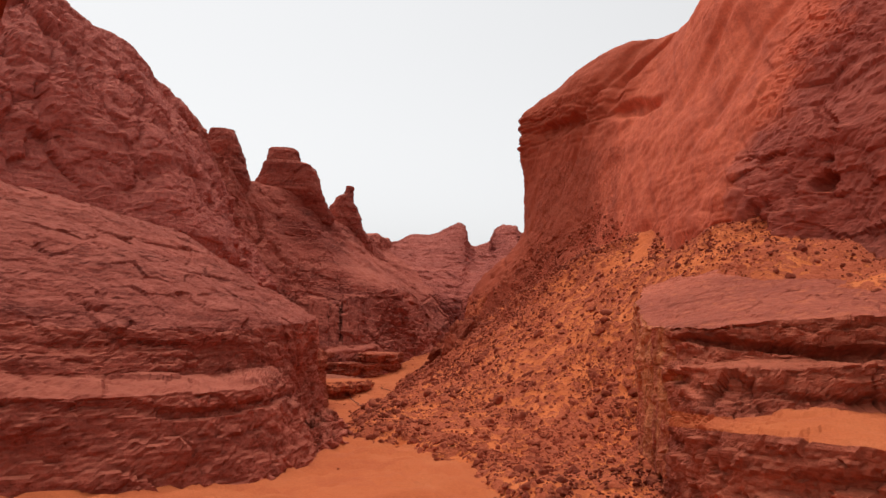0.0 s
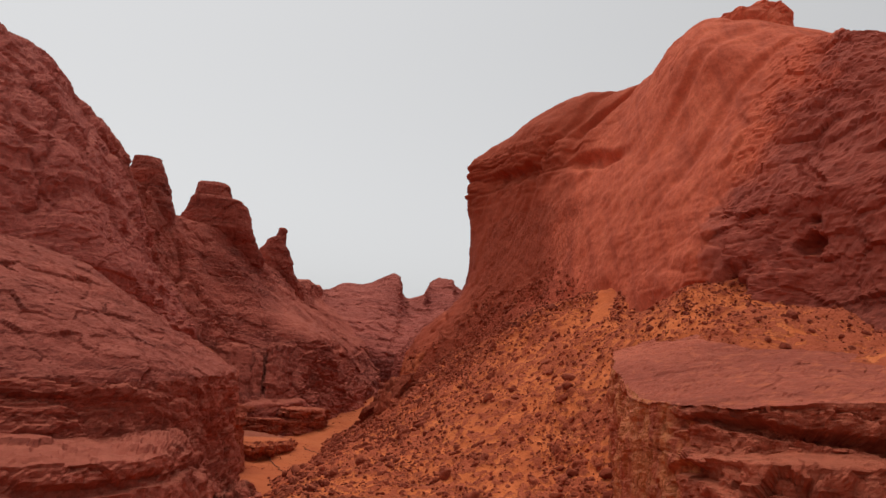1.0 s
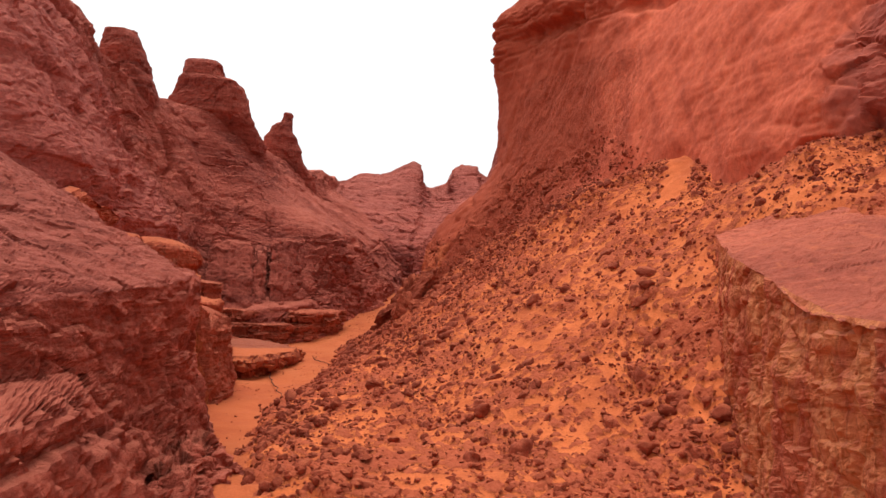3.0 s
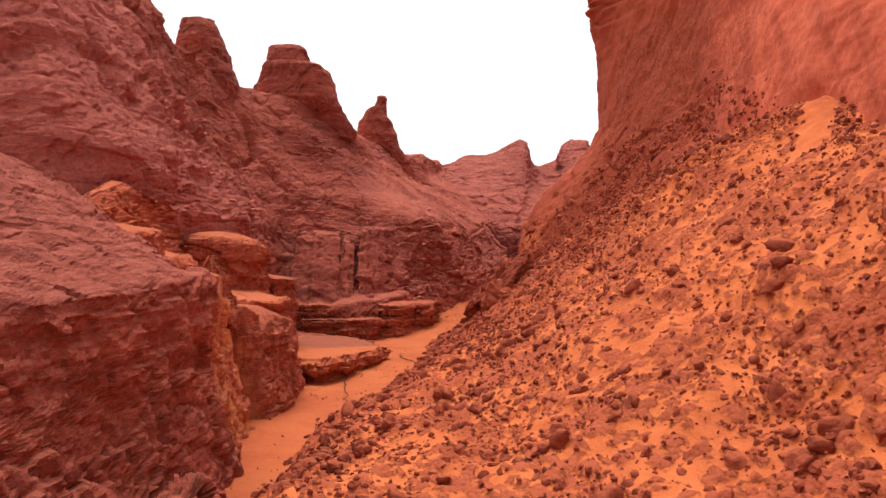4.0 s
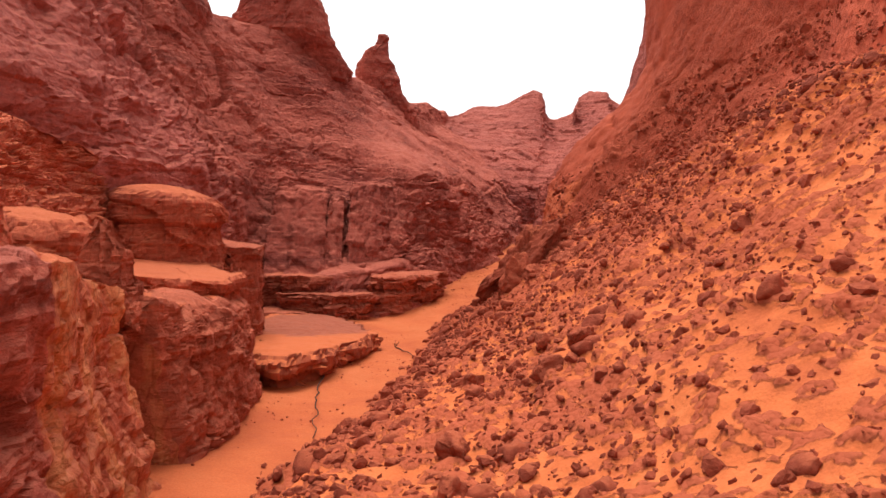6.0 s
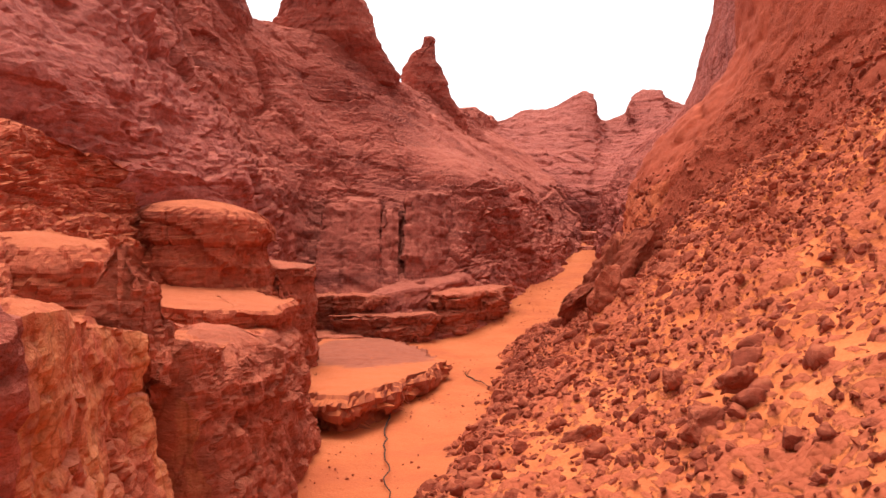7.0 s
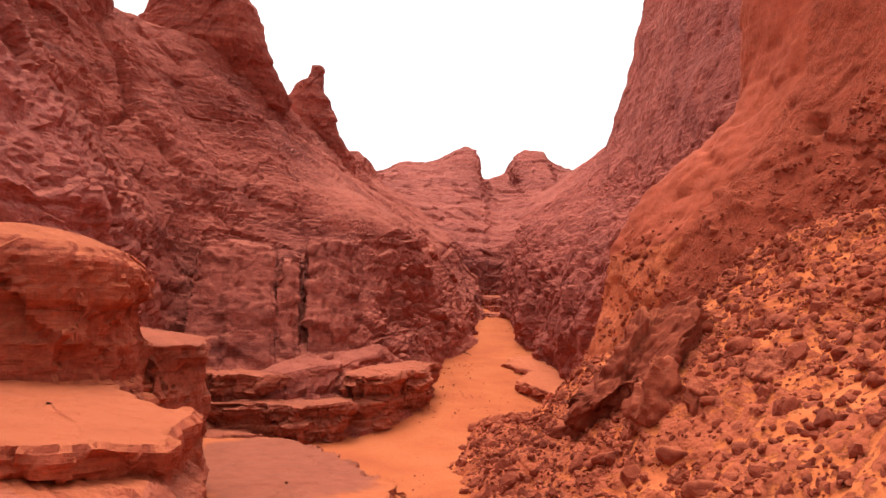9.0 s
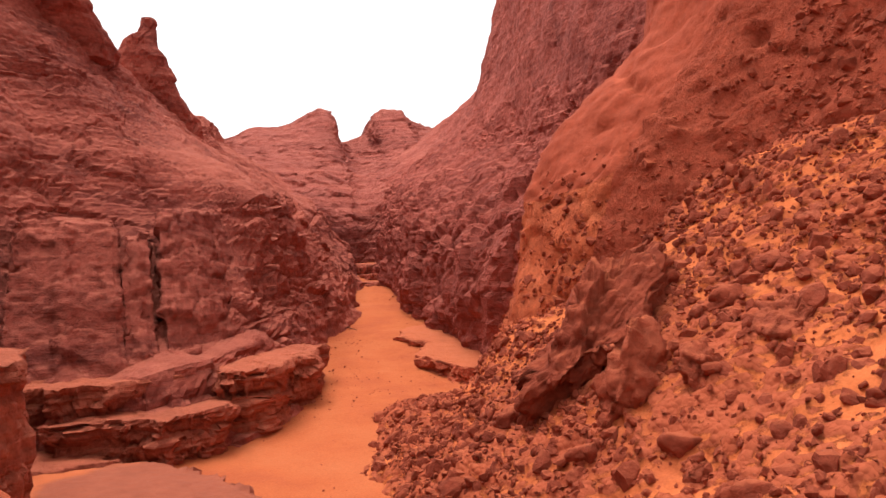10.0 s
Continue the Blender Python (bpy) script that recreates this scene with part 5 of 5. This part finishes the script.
def on_floor(points):
    return [(x, y, float(floor_z(x, y)) + 0.03) for x, y in points]


root(on_floor([(-3.3, 26.9), (-3.2, 25.6), (-2.9, 23.4), (-2.4, 20.5)]), 0.024, "thin dark root trailing across the sand")
root(on_floor([(-1.75, 30.4), (-1.4, 29.6), (-1.05, 28.6)]), 0.018, "short dead root on the sand")
root(on_floor([(1.0, 47.5), (1.4, 46.8)]), 0.02, "dead stick lying on the sand")


def sprig(place, height, seed, label):
    """A small dead shrub: a few forked dry stalks."""
    ob = new("dry_sprig")
    r = random.Random(seed)
    for _ in range(9):
        a, t = r.uniform(0, 6.28), r.uniform(0.25, 0.9)
        tip = Vector((math.cos(a) * t, math.sin(a) * t, 1.0)) * height * r.uniform(0.6, 1)
        bm = bmesh.new()
        bmesh.ops.create_cone(bm, segments=5, radius1=0.006, radius2=0.002, depth=tip.length)
        bmesh.ops.translate(bm, verts=bm.verts, vec=(0, 0, tip.length / 2))
        bm.transform(Vector((0, 0, 1)).rotation_difference(tip).to_matrix().to_4x4())
        me = bpy.data.meshes.new("stalk")
        bm.to_mesh(me)
        bm.free()
        me.materials.append(M_WOOD)
        part("stalk", me, ob)
    ob.location = place
    return tagged(ob, label, "dead shrub")


sprig((-1.8, 30.4, 2.55), 0.2, 5, "small dry brown sprig in the sand")
sprig((-5.2, 27.3, 3.0), 0.15, 6, "small dry sprig on the damp slab")

gx, gy = np.meshgrid(np.arange(-4, 4.6, 0.1), np.arange(4, 62, 0.1))
bed_grid = np.stack([gx, gy, floor_z(gx, gy) + 0.02], -1)
joined_stones("gravel", spread_stones(bed_grid, np.broadcast_to((0.0, 0.0, 1.0), bed_grid.shape), 1700, stone_size(0.03, 0.55, 0.14), lambda q: 0.15 + 0.85 * smooth(fbm(q * 0.4, 2, 77), 0, 0.6), 305), "scattered dark grit on the sand", shapes=GRIT)
tagged(bpy.data.objects["gravel"], category="gravel")

for label, outline, z0, z1, seed in (
        ("broad flat-topped red ledge at the foot of the wall", [(-8.6, 36.2), (-7.4, 35.9), (-6.2, 36.0), (-5.0, 36.5), (-4.2, 37.8), (-5, 39.8), (-8.5, 39.5)], 2.1, 4.35, 251),
        ("low layered red ledge above the sand", [(-6.4, 35.3), (-5.2, 35.1), (-4.2, 35.2), (-3.0, 36.2), (-2.3, 38.0), (-3.2, 40.2), (-5.8, 38.5)], 2.1, 3.75, 257),
        ("cracked red ledge where the gully bends", [(-3.5, 36.6), (-2.3, 37.3), (-1.5, 38.5), (-1.0, 40.2), (-1.2, 42.0), (-3.2, 42.4)], 2.4, 4.35, 263),
        ("rounded red rock foot on the sand", [(-7.6, 34.7), (-6.4, 34.6), (-5.6, 35.0), (-5.8, 36.2), (-7.6, 36.4)], 1.9, 3.0, 269)):
    crag("rock_ledge", label, outline, z0, z1, [(0, 0.96), (0.3, 0.98), (0.42, 0.94), (0.6, 0.99), (0.7, 0.95), (0.88, 1.04), (0.97, 1.03), (1, 0.99)], 0.055, R_LEDGE, seed, "rock ledge", 0.05, "ledges below the west wall", flat=True, jag=2.4,
         lump=0.1, bed=0.12, thick=0.42, block=0.12, size=0.9, fine=0.02, crumb=0.03, level=0.7, brick=0.2, course=(0.42, 1.2))

for label, outline, z0, z1, seed in (
        ("leaning red rock slab beside a dark fissure", [(-7.68, 36.4), (-6.44, 36.5), (-5.42, 36.8), (-5.50, 39.2), (-7.77, 39.0)], 4.1, 7.9, 281),
        ("narrow red rock slab between two dark fissures", [(-5.32, 36.85), (-4.92, 37.0), (-4.70, 37.25), (-4.77, 39.6), (-5.36, 39.4)], 4.1, 7.5, 283),
        ("leaning blocky red rock slab above the ledges", [(-4.45, 37.3), (-3.69, 37.9), (-2.93, 38.8), (-2.65, 40.9), (-4.54, 40.2)], 4.1, 8.2, 287)):
    crag("leaning_rock", label, outline, z0, z1, [(0, 1.02), (0.5, 1.0), (0.9, 0.97), (1, 0.9)], 0.065, R_WEST, seed, "rock", 0.1, "rocks against the west wall", (-0.1, 0.74),
         lump=0.08, bed=0.04, thick=0.7, block=0.10, size=1.0, fine=0.02, crumb=0.03, brick=0.10, course=(0.5, 1.0))
for label, x, y, z, w, seed in (("low flat rock step at the head of the sandy gully", 3.6, 56.6, 5.82, 1.0, 331), ("pale flat rock step above the gully sand", 4.8, 58.8, 6.2, 1.1, 337), ("broken flat rock step under the head wall", 4.2, 60.6, 6.75, 1.4, 341)):
    crag("rock_step", label, [(x - 0.7 * w, y - 0.5), (x, y - 0.8), (x + 0.7 * w, y - 0.4), (x + 0.8 * w, y + 0.8), (x - 0.7 * w, y + 0.9)], z - 1.0, z, [(0, 1.0), (0.6, 0.95), (0.75, 1.04), (1, 0.98)], 0.09, R_TOP, seed, "rock step", 0.05, "steps at the head of the gully", flat=True, jag=1.8,
         lump=0.05, bed=0.1, thick=0.25, block=0.1, size=0.6, fine=0.02, crumb=0.03, level=0.9)
foot_zone = spread_stones(talus_grid, tn, 1200, stone_size(0.17, 0.45, 0.52), lambda q: (1 - smooth(q[:, 0] - toe_x(q[:, 1]), 0.3, 2.2)) * (q[:, 1] > 5), 306)
joined_stones("rubble", foot_zone, "packed dark red rubble along the foot of the slope", parent=scree)

# clods and stones stuck to the foot of the cliff
foot_rows = cliff_grid[:int(len(cliff_grid) * 0.45)]
fn = -normals_of(foot_rows)


def cliff_foot(q):
    x, y, z = q.T
    top = np.interp(y, (18, 22, 26, 30, 33, 36), (10.2, 11.6, 12.4, 11.6, 8.6, 7.0))
    return (1 - smooth(z + 0.9 * fbm(q * 0.5, 3, 311), top - 1.6, top + 0.4)) * smooth(y, 19, 22) * (0.3 + 0.7 * smooth(fbm(q * 0.8, 2, 312), -0.3, 0.4))


joined_stones("cliff_clods", spread_stones(foot_rows, fn, 7500, stone_size(0.09, 0.55, 0.5), cliff_foot, 313, 0.42), "red clods stuck to the cliff foot", M_CLOD, cliff, GRIT)
joined_stones("cliff_stones", spread_stones(foot_rows, fn, 2600, stone_size(0.10, 0.5, 0.5), cliff_foot, 314, 0.3), "dark red stones lodged on the cliff foot", R_STONE, cliff, LOOSE)
